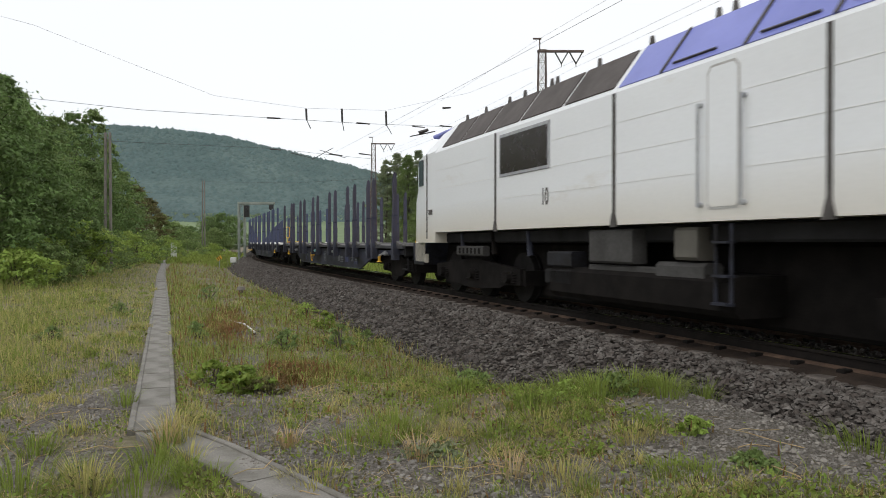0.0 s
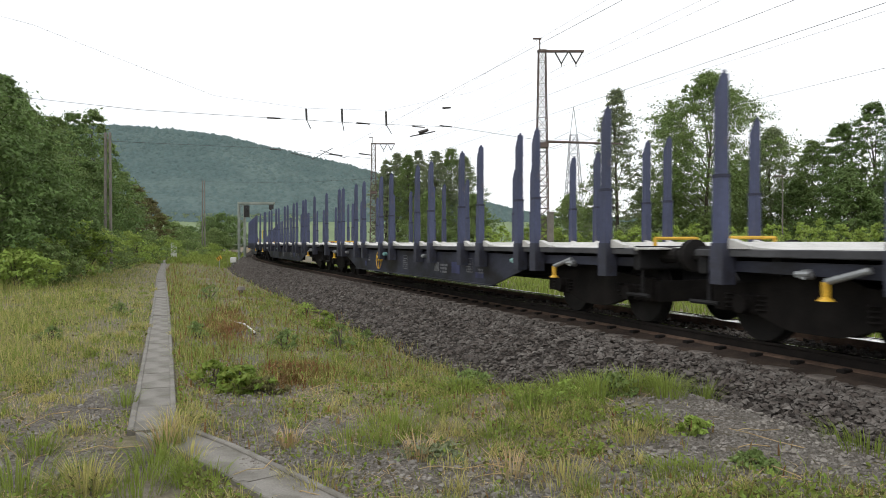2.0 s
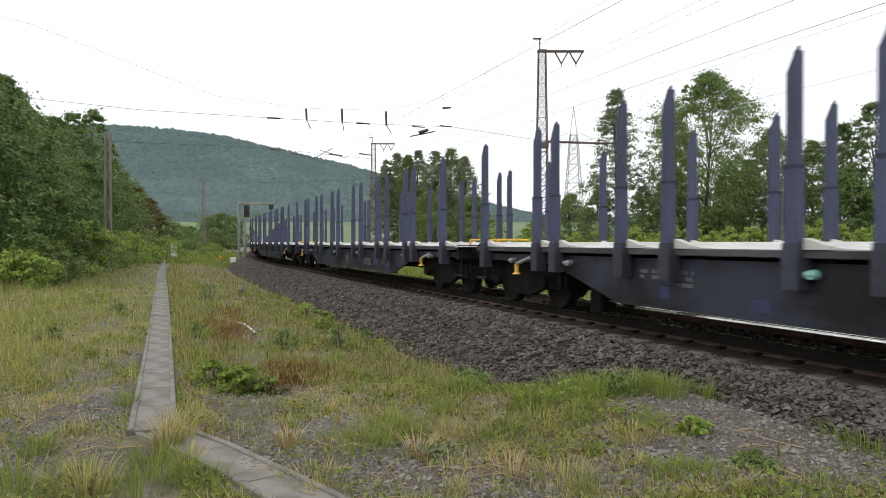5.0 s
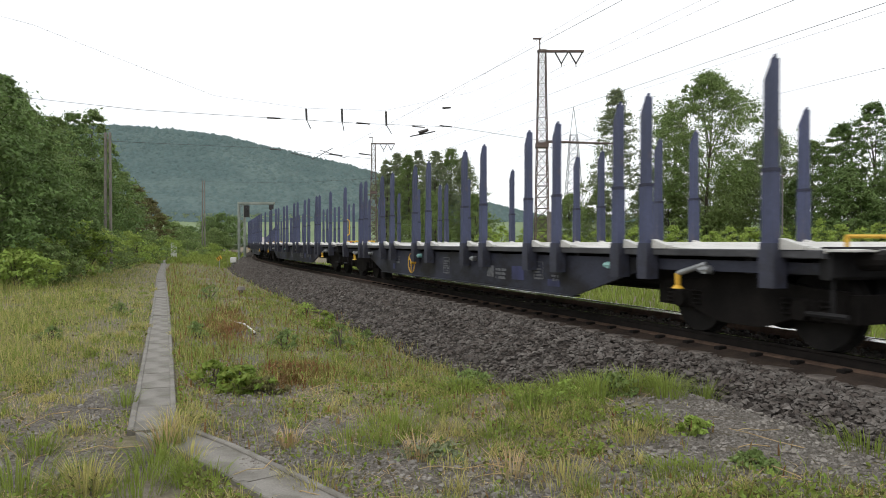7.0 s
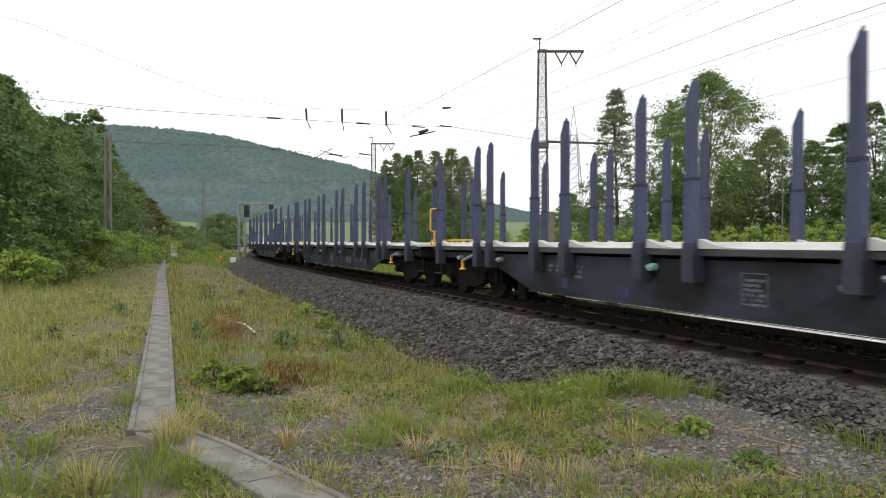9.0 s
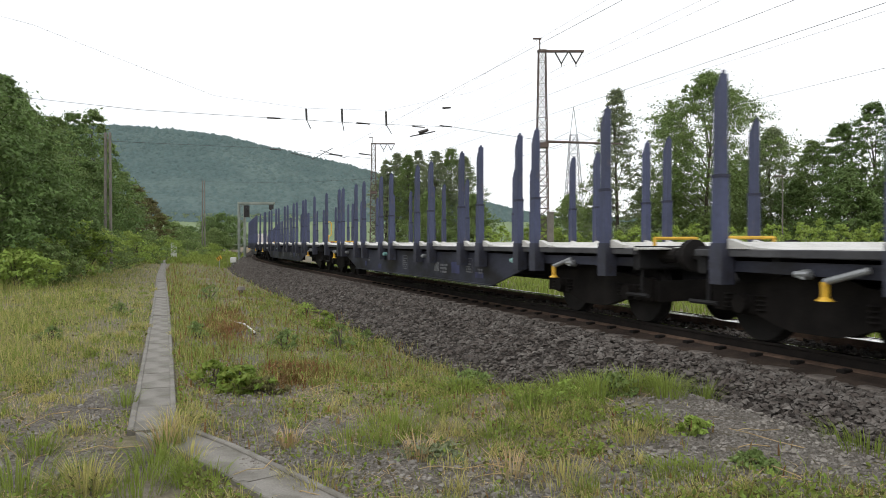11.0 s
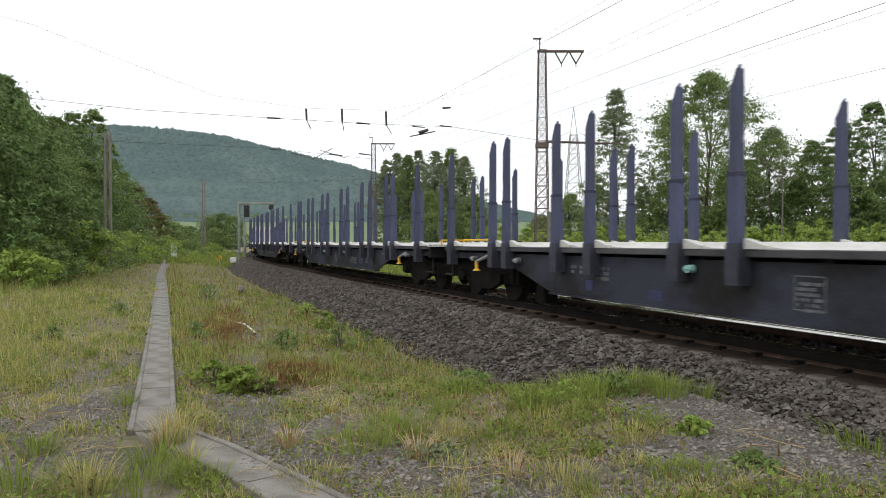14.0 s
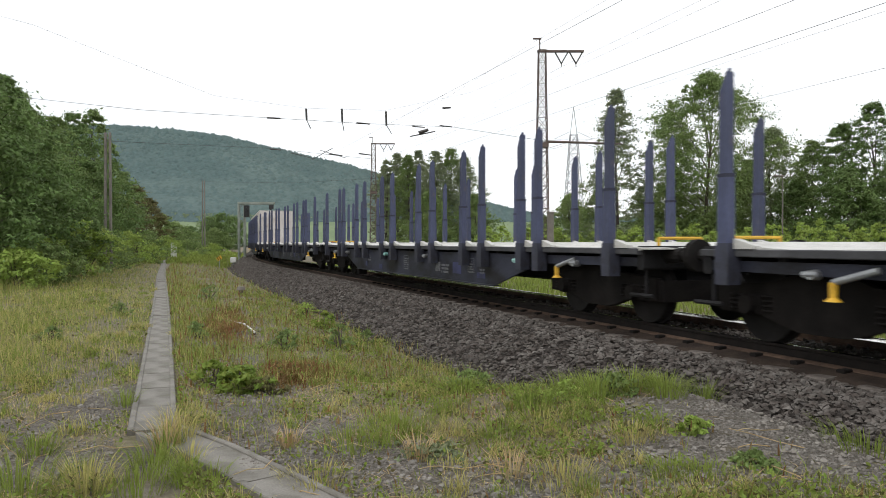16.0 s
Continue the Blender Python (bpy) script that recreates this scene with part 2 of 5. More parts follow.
# ---- mesh helpers ----
class MB:
    """Collects vertices and faces for one mesh."""

    def __init__(self):
        self.v, self.f = [], []

    def add(self, v, f):
        o = len(self.v)
        self.v += [tuple(p) for p in v]
        self.f += [tuple(i + o for i in q) for q in f]
        return self

    def box(self, c, s, m=None, ch=0.0):
        """A box at centre c, of size s, with chamfered long edges."""
        x, y, z = (a / 2 for a in s)
        if ch <= 0:
            v = [Vector((i * x, j * y, k * z)) for i in (-1, 1) for j in (-1, 1) for k in (-1, 1)]
            f = [(0, 1, 3, 2), (4, 6, 7, 5), (0, 4, 5, 1), (2, 3, 7, 6), (0, 2, 6, 4), (1, 5, 7, 3)]
        else:
            ax = max(range(3), key=lambda i: s[i])
            h = [x, y, z]
            u, w = [i for i in range(3) if i != ax]
            pr = [(h[u], h[w] - ch), (h[u] - ch, h[w]), (-h[u] + ch, h[w]), (-h[u], h[w] - ch), (-h[u], -h[w] + ch), (-h[u] + ch, -h[w]), (h[u] - ch, -h[w]), (h[u], -h[w] + ch)]
            v = []
            for e in (-1, 1):
                for a, b in pr:
                    p = [0, 0, 0]
                    p[ax], p[u], p[w] = e * h[ax], a, b
                    v.append(Vector(p))
            f = [tuple(range(8))[::-1], tuple(range(8, 16))] + [(i, (i + 1) % 8, 8 + (i + 1) % 8, 8 + i) for i in range(8)]
        m = (Matrix.Translation(c) @ m) if m is not None else Matrix.Translation(c)
        return self.add([m @ p for p in v], f)

    def tube(self, a, b, r0, r1=None, n=8, cap=True):
        a, b = Vector(a), Vector(b)
        r1 = r0 if r1 is None else r1
        q = (b - a).to_track_quat("Z", "Y")
        v = []
        for p, r in ((a, r0), (b, r1)):
            v += [p + q @ Vector((r * math.cos(2 * math.pi * i / n), r * math.sin(2 * math.pi * i / n), 0)) for i in range(n)]
        f = [(i, (i + 1) % n, n + (i + 1) % n, n + i) for i in range(n)]
        if cap:
            f += [tuple(range(n))[::-1], tuple(range(n, 2 * n))]
        return self.add(v, f)

    def strut(self, a, b, w):
        return self.tube(a, b, w * 0.7, n=4)

    def prism(self, prof, y0, y1, plane="xz"):
        """A profile in a plane, extruded along the third axis."""
        n = len(prof)
        put = {"xz": lambda a, b, t: (a, t, b), "yz": lambda a, b, t: (t, a, b), "xy": lambda a, b, t: (a, b, t)}[plane]
        v = [put(a, b, y0) for a, b in prof] + [put(a, b, y1) for a, b in prof]
        f = [tuple(range(n))[::-1], tuple(range(n, 2 * n))] + [(i, (i + 1) % n, n + (i + 1) % n, n + i) for i in range(n)]
        return self.add(v, f)

    def ring(self, c, axis, R, r, n=24, k=6):
        q = Vector(axis).to_track_quat("Z", "Y")
        v, f = [], []
        for i in range(n):
            a = 2 * math.pi * i / n
            for j in range(k):
                b = 2 * math.pi * j / k
                v.append(Vector(c) + q @ Vector(((R + r * math.cos(b)) * math.cos(a), (R + r * math.cos(b)) * math.sin(a), r * math.sin(b))))
                f.append((i * k + j, ((i + 1) % n) * k + j, ((i + 1) % n) * k + (j + 1) % k, i * k + (j + 1) % k))
        return self.add(v, f)

    def mesh(self, name, material, smooth=False):
        me = bpy.data.meshes.new(name)
        me.from_pydata(self.v, [], self.f)
        me.materials.append(material)
        bm = bmesh.new()
        bm.from_mesh(me)
        bmesh.ops.recalc_face_normals(bm, faces=bm.faces)
        bm.to_mesh(me)
        bm.free()
        if smooth:
            me.polygons.foreach_set("use_smooth", [True] * len(me.polygons))
        return me


def part(name, mb, material, parent, label="", smooth=False):
    me = mb if isinstance(mb, bpy.types.Mesh) else mb.mesh(name, material, smooth)
    ob = new(name, me)
    ob.parent = parent
    return tagged(ob, label) if label else ob


def empty(name, m, label, category, group="", kind=""):
    ob = new(name)
    ob.matrix_basis = m
    return tagged(ob, label, category, group, kind)


def arrays(name, v, f, material, smooth=False):
    """A mesh from numpy arrays; all faces have the same number of corners."""
    me = bpy.data.meshes.new(name)
    v, f = np.asarray(v, np.float32), np.asarray(f, np.int32)
    k = f.shape[1]
    me.vertices.add(len(v))
    me.vertices.foreach_set("co", v.ravel())
    me.loops.add(f.size)
    me.loops.foreach_set("vertex_index", f.ravel())
    me.polygons.add(len(f))
    me.polygons.foreach_set("loop_start", np.arange(0, f.size, k, dtype=np.int32))
    me.polygons.foreach_set("use_smooth", np.full(len(f), smooth))
    me.update(calc_edges=True)
    me.materials.append(material)
    return me


# ---- the line of the track ----
S_LO, S_HI, DS = -460.0, 560.0, 0.5
S_TAB = np.arange(S_LO, S_HI + DS, DS)


def heading(s):
    s = np.clip(s, -15, 73)
    return -0.35697 - 0.00033 * s + 0.000075 * np.clip(s - 30, 0, None) ** 2


A_TAB = heading(S_TAB)
X_TAB = np.concatenate([[0], np.cumsum((np.sin(A_TAB[1:]) + np.sin(A_TAB[:-1])) * DS / 2)])
Y_TAB = np.concatenate([[0], np.cumsum((np.cos(A_TAB[1:]) + np.cos(A_TAB[:-1])) * DS / 2)])
I0 = int(round(-S_LO / DS))
X_TAB += 7.0904 - X_TAB[I0]
Y_TAB += 2.6443 - Y_TAB[I0]


def axis(s):
    return np.interp(s, S_TAB, X_TAB), np.interp(s, S_TAB, Y_TAB), np.interp(s, S_TAB, A_TAB)


def beside(s, lat, z=0.0):
    """A place beside the track: s along it, lat to the side (away from the camera is positive)."""
    x, y, a = axis(s)
    return Vector((float(x + lat * np.cos(a)), float(y - lat * np.sin(a)), z))


def lateral(x, y):
    """s and lat of places on the ground."""
    x, y = np.atleast_1d(x).astype(float), np.atleast_1d(y).astype(float)
    so, lo = np.empty(len(x)), np.empty(len(x))
    tx, ty, ta, ts = X_TAB[::4], Y_TAB[::4], A_TAB[::4], S_TAB[::4]
    for i in range(0, len(x), 4000):
        sl = slice(i, i + 4000)
        k = ((x[sl, None] - tx) ** 2 + (y[sl, None] - ty) ** 2).argmin(1)
        dx, dy = x[sl] - tx[k], y[sl] - ty[k]
        lo[sl] = dx * np.cos(ta[k]) - dy * np.sin(ta[k])
        so[sl] = ts[k] + dx * np.sin(ta[k]) + dy * np.cos(ta[k])
    return so, lo


def sstep(a, b, v):
    t = np.clip((v - a) / (b - a), 0, 1)
    return t * t * (3 - 2 * t)


def height(x, y):
    """The ground's height; the rail tops lie at 0."""
    s, l = lateral(x, y)
    z = np.interp(l, [-90, -30, -16, -9, -7.2, -5.6, -4.3, -3.3, -2.6, 3.0, 5, 12, 60], [1.2, 0.1, -0.40, -0.5, -0.5, -0.56, -0.78, -0.95, -0.98, -0.75, -0.62, -0.5, -0.4])
    mound = sstep(9.6, 6.2, s) * sstep(-8.0, -4.0, l) * sstep(-1.6, -2.7, l)
    near_line = sstep(-5.9, -4.3, l)
    z = z + mound * (near_line * (-0.36 - z) + (1 - near_line) * 0.12)
    bumps = 0.035 * np.sin(x * 1.7 + 0.6 * y) * np.sin(y * 1.3 - 0.4 * x) + 0.02 * np.sin(3.1 * x + 1) * np.sin(2.7 * y)
    return z + bumps * sstep(0.3, 0.8, abs(l + 7.7)) * (l < -2.6)


# ---- ground ----
def build_ground():
    def spaced(lo, hi, near):
        out, p = [0.0], 0.0
        while p < hi:
            p += max(near, abs(p) * 0.045)
            out.append(p)
        neg, p = [], 0.0
        while p > lo:
            p -= max(near, abs(p) * 0.045)
            neg.append(p)
        return np.array(neg[::-1] + out)
    gx, gy = spaced(-3200, 3200, 0.22), spaced(-1500, 4200, 0.22)
    X, Y = np.meshgrid(gx, gy)
    Z = height(X.ravel(), Y.ravel())
    nx, ny = len(gx), len(gy)
    i = np.arange(nx * ny).reshape(ny, nx)
    f = np.stack([i[:-1, :-1], i[:-1, 1:], i[1:, 1:], i[1:, :-1]], -1).reshape(-1, 4)
    ob = new("ground", arrays("ground", np.stack([X.ravel(), Y.ravel(), Z], 1), f, M["ground"], True))
    tagged(ob, "dry grassy ground with bare soil and gravel patches", "ground", kind="structure")


def sweep(prof, ss):
    """A strip of the profile [(lat, z)] along the track."""
    x, y, a = axis(ss)
    v = np.concatenate([np.stack([x + l * np.cos(a), y - l * np.sin(a), np.full(len(ss), z)], 1)[:, None] for l, z in prof], 1)
    n, k = len(ss), len(prof)
    i = np.arange(n * k).reshape(n, k)
    return v.reshape(-1, 3), np.stack([i[:-1, :-1], i[:-1, 1:], i[1:, 1:], i[1:, :-1]], -1).reshape(-1, 4)


def build_track():
    ss = np.concatenate([np.arange(-450, -20, 10), np.arange(-20, 90, 0.5), np.arange(90, 550, 10)])
    v, f = sweep([(-3.5, -1.05), (-3.25, -0.93), (-2.0, -0.31), (-1.75, -0.25), (1.75, -0.25), (2.0, -0.31), (3.0, -0.78), (3.2, -0.9)], ss)
    bed = new("ballast_bed", arrays("ballast_bed", v, f, M["ballast"], False))
    tagged(bed, "dark grey crushed stone ballast bed under the track", "ballast", kind="structure")
    for side in (-0.753, 0.753):
        rail = empty("rail", Matrix(), "rusty steel rail with a polished top", "rail", "rails of the track", "structure")
        web = [(-0.012, -0.135), (-0.012, -0.045), (-0.036, -0.036), (-0.036, -0.004), (0.036, -0.004), (0.036, -0.036), (0.012, -0.045), (0.012, -0.135)]
        v, f = sweep([(side + l, z) for l, z in web], ss)
        # the near rail's web is blacker than the far rail's
        part("rail_web", arrays("rail_web", v, f, M["rail_side"] if side < 0 else M["rail_rust"]), None, rail)
        foot = [(-0.075, -0.172), (-0.075, -0.158), (-0.02, -0.138), (0.02, -0.138), (0.075, -0.158), (0.075, -0.172)]
        v, f = sweep([(side + l, z) for l, z in foot], ss)
        part("rail_foot", arrays("rail_foot", v, f, M["rail_rust"]), None, rail)
        # worn head: the running side is ground to a slope, the outer corner rounded
        e = 1 if side < 0 else -1
        head = [(-0.030, -0.003), (-0.024, -0.001), (0.0, 0.0015), (0.022, 0.0), (0.032, -0.004), (0.0358, -0.008), (0.0372, -0.026), (0.0390, -0.045)]
        head = [(e * l, z) for l, z in head][::e]
        v, f = sweep([(side + l, z) for l, z in head], ss)
        part("rail_head", arrays("rail_head", v, f, M["rail_top"]), None, rail, "polished running surface")
    dust = [(-0.83, -0.168), (-0.92, -0.182), (-1.02, -0.190), (-1.14, -0.197), (-1.21, -0.222), (-1.24, -0.262)]
    v, f = sweep(dust, np.arange(-20, 90, 0.155))
    wob = np.random.default_rng(2).normal(size=len(v)).reshape(-1, len(dust)) * np.array([0.0, 0.004, 0.006, 0.008, 0.012, 0.012])
    v[:, 2] += wob.ravel()
    tagged(new("rail_dust", arrays("rail_dust", v, f, M["dust"], True)), "dark rust-brown dust and fines caked along the rail", "dust", kind="structure")
    # sleepers
    mb = MB()
    mb.prism([(-1.3, -0.33), (-1.3, -0.215), (-1.27, -0.195), (-0.4, -0.215), (0.4, -0.215), (1.27, -0.195), (1.3, -0.215), (1.3, -0.33)], -0.13, 0.13, "yz")
    mb.prism([(-1.36, -0.33), (-1.36, -0.24), (-1.33, -0.215), (-1.28, -0.203), (-1.28, -0.33)], -0.115, 0.115, "yz")
    me = mb.mesh("sleeper", M["sleeper"])
    clip_me = MB().box((0, 0, -0.165), (0.1, 0.12, 0.05), ch=0.012).mesh("rail_clip", M["rail_side"])
    for k in range(150):
        s = -6 + 0.62 * k
        p = beside(s, 0)
        _, _, a = axis(s)
        q = new("sleeper", me)
        q.matrix_basis = Matrix.Translation(p) @ Matrix.Rotation(math.pi / 2 - float(a), 4, "Z")
        tagged(q, "weathered concrete railway sleeper bedded in ballast", "sleeper", "sleepers under the track")
        if k < 50:
            for y in (-0.883, -0.623, 0.623, 0.883):
                part("rail_clip", clip_me, None, q).location = (0, y, 0)


def rocks(name, c, size, material, label, cat, seed, flat=0.7):
    """Many small broken stones as one object."""
    rg = np.random.default_rng(seed)
    base = np.array([[1, 0, 0], [-1, 0, 0], [0, 1, 0], [0, -1, 0], [0, 0, 1], [0, 0, -1], [0.6, 0.6, 0.55], [-0.65, 0.5, -0.5]])
    faces = np.array([[0, 2, 6], [2, 4, 6], [4, 0, 6], [2, 1, 4], [1, 3, 4], [3, 0, 4], [2, 0, 5], [1, 2, 7], [2, 5, 7], [5, 1, 7], [3, 1, 5], [0, 3, 5]])
    n = len(c)
    q = rg.normal(size=(n, 3, 3))
    u = q[:, 0] / np.linalg.norm(q[:, 0], axis=1, keepdims=True)
    w = np.cross(u, q[:, 1])
    w /= np.linalg.norm(w, axis=1, keepdims=True)
    R = np.stack([u, w, np.cross(u, w)], 2)
    b = base[None] * rg.uniform(0.55, 1.15, (n, 8, 3)) * size[:, None, None] * rg.uniform(0.6, 1.2, (n, 1, 3))
    v = np.einsum("nij,nkj->nki", R, b)
    v[:, :, 2] *= flat
    v += c[:, None]
    f = (faces[None] + 8 * np.arange(n)[:, None, None]).reshape(-1, 3)
    ob = new(name, arrays(name, v.reshape(-1, 3), f, material))
    return tagged(ob, label, cat, kind="stuff")


def build_stones():
    rg = np.random.default_rng(4)
    n = 40000
    s = 2.5 + 75 * rg.random(n) ** 1.9
    l = rg.uniform(-3.25, -1.16, n)
    zs = np.interp(l, [-3.25, -2.0, -1.75, -0.95], [-0.93, -0.31, -0.25, -0.25])
    x, y, a = axis(s)
    c = np.stack([x + l * np.cos(a), y - l * np.sin(a), zs + rg.uniform(-0.005, 0.03, n)], 1)
    size = rg.uniform(0.024, 0.055, n) * (1 + 0.012 * s)
    rocks("ballast_stones", c, size, M["stones"], "loose grey brown crushed stones on the ballast shoulder", "ballast", 5)
    n = 11000
    s = 2.5 + 40 * rg.random(n) ** 1.6
    l = rg.uniform(-0.62, 0.62, n)
    x, y, a = axis(s)
    c = np.stack([x + l * np.cos(a), y - l * np.sin(a), rg.uniform(-0.21, -0.12, n)], 1)
    rocks("ballast_stones", c, rg.uniform(0.025, 0.05, n), M["stones"], "crushed stones between the rails", "ballast", 6)
    n = 2600
    s = 2.5 + 22 * rg.random(n)
    l = rg.uniform(0.9, 2.9, n)
    x, y, a = axis(s)
    c = np.stack([x + l * np.cos(a), y - l * np.sin(a), np.interp(l, [0.9, 1.9, 3.0], [-0.24, -0.29, -0.77])], 1)
    rocks("ballast_stones", c, rg.uniform(0.025, 0.05, n), M["stones"], "crushed stones beyond the track", "ballast", 7)


PATCHES = [(2.85, 6.7, 1.3, 0.95, 1.0), (2.45, 5.5, 1.1, 0.7, 0.98), (2.2, 4.95, 1.0, 0.4, 0.85), (-3.5, 7.7, 0.42, 1.7, 0.95), (-4.45, 10.4, 0.3, 2.2, 0.85), (-3.0, 5.5, 1.0, 0.6, 0.88), (-4.1, 6.3, 0.7, 0.7, 0.7),
           (-2.1, 7.7, 0.5, 1.2, 0.85), (-1.35, 6.4, 0.6, 0.8, 0.85), (-0.6, 5.5, 1.0, 0.6, 0.85), (0.4, 5.1, 1.2, 0.55, 0.85), (1.4, 4.9, 0.9, 0.5, 0.8), (-2.9, 10.2, 0.35, 1.6, 0.6), (-4.0, 13.6, 0.5, 1.8, 0.55)]


def bare(x, y):
    """How bare of grass a place is, 0 to 1: the gravel patches."""
    out = np.zeros(len(x))
    for px, py, rx, ry, k in PATCHES:
        d = np.sqrt(((x - px) / rx) ** 2 + ((y - py) / ry) ** 2) + 0.18 * np.sin(5 * x + 3 * y) + 0.12 * np.sin(9 * y - 4 * x)
        out = np.maximum(out, k * sstep(1.25, 0.7, d))
    return out


def build_patches():
    rg = random.Random(5)
    for px, py, rx, ry, k in PATCHES:
        n, m = 40, 7
        ph = rg.uniform(0, 6)
        v, f = [(px, py)], []
        for j in range(1, m):
            for i in range(n):
                a = 2 * math.pi * i / n
                r = j / (m - 1) * (1 + 0.16 * math.sin(3 * a + ph) + 0.1 * math.sin(7 * a - ph) + 0.07 * rg.uniform(-1, 1))
                v.append((px + rx * r * math.cos(a), py + ry * r * math.sin(a)))
        f = [(0, 1 + i, 1 + (i + 1) % n) for i in range(n)]
        for j in range(m - 2):
            for i in range(n):
                a, b = 1 + j * n + i, 1 + j * n + (i + 1) % n
                f += [(a, a + n, b), (b, a + n, b + n)]
        v = np.array(v)
        z = height(v[:, 0], v[:, 1]) + 0.006
        z[-n:] -= 0.04
        tagged(new("gravel_patch", arrays("gravel_patch", np.column_stack([v, z]), f, M["gravelbed"], True)), "bare grey gravel patch in the grass", "gravel", kind="structure")


def build_gravel():
    rg = np.random.default_rng(8)
    n = 130000
    x, y = rg.uniform(-6, 5.5, n), 3.2 + 14 * rg.random(n) ** 1.6
    keep = (rg.random(n) < 0.9 * bare(x, y) + 0.16)
    x, y = x[keep], y[keep]
    s, l = lateral(x, y)
    keep = (abs(l + 7.7) > 0.3) & (l < -2.5)
    x, y = x[keep], y[keep]
    n = len(x)
    size = rg.uniform(0.007, 0.022, n) * np.where(rg.random(n) < 0.08, 2.0, 1.0)
    c = np.stack([x, y, height(x, y) + size * 0.3], 1)
    rocks("gravel", c, size, M["gravel"], "fine grey gravel scattered on bare patches", "gravel", 9)


def trough_lat(s):
    return np.interp(s, [-20, 50, 60, 80, 100], [-7.7, -7.7, -8.0, -9.6, -11.5])


def build_trough():
    """The concrete cable trough: a row of cover slabs between two side walls, and a branch that turns off."""
    tr = empty("cable_trough", Matrix(), "weathered concrete cable trough with flat cover slabs in the grass", "cable trough", kind="structure")
    mesh_at = {}
    W = 0.40

    def slab(p0, p1, w, z):
        p0, p1 = Vector(p0), Vector(p1)
        d = (p1 - p0)
        ln = d.length
        key = (round(ln, 2), round(w, 2))
        if key not in mesh_at:
            h = (ln - 0.012) / 2
            mesh_at[key] = MB().prism([(-h, -w / 2 + 0.01), (-h + 0.01, -w / 2), (h - 0.01, -w / 2), (h, -w / 2 + 0.01), (h, w / 2 - 0.01), (h - 0.01, w / 2), (-h + 0.01, w / 2), (-h, w / 2 - 0.01)], -0.05, 0.0, "xy").mesh("slab", M["concrete"])
        ob = part("slab", mesh_at[key], None, tr)
        ob.matrix_basis = Matrix.Translation(((p0 + p1) / 2)) @ Matrix.Translation((0, 0, z)) @ Matrix.Rotation(math.atan2(d.y, d.x), 4, "Z") @ Matrix.Rotation(radians(random.uniform(-0.5, 0.5)), 4, "X")

    def curb(pts, off, z=-0.505):
        mb = MB()
        for (a, b) in zip(pts[:-1], pts[1:]):
            d = (b - a).normalized()
            nrm = Vector((-d.y, d.x, 0))
            c = (a + b) / 2 + nrm * off
            mb.box((c.x, c.y, z), ((b - a).length + 0.01, 0.055, 0.12), Matrix.Rotation(math.atan2(d.y, d.x), 4, "Z"), ch=0.008)
        part("side_wall", mb, M["concrete"], tr)
    ss = [7.0 + 1.0 * k for k in range(82)]
    pts = [beside(s, float(trough_lat(s))) for s in ss]
    for a, b in zip(pts[:-1], pts[1:]):
        slab(a, b, W - 0.09, -0.462 + random.uniform(-0.006, 0.006))
    curb(pts, -W / 2 + 0.02)
    curb(pts, W / 2 - 0.02)
    e = pts[0]
    bp = [e + Vector((0.08, -0.05, 0)), Vector((-1.87, 5.85, 0)), Vector((-1.24, 5.13, 0)), Vector((-0.61, 4.41, 0)), Vector((0.02, 3.69, 0)), Vector((0.5, 3.0, 0))]
    for a, b in zip(bp[:-1], bp[1:]):
        slab(a, b, W - 0.09, -0.452 + random.uniform(-0.006, 0.006))
    curb(bp, -W / 2 + 0.02, -0.497)
    curb(bp, W / 2 - 0.02, -0.497)


# ---- hill and distance ----
RIDGE_X = [-500, 0, 190, 260, 330, 400, 480, 560, 610, 660, 720, 800, 870, 930, 1000, 1100, 1300, 2200]
RIDGE_Y = [235, 226, 222, 226, 233, 243, 262, 281, 291, 306, 325, 345, 362, 377, 392, 400, 402, 405]


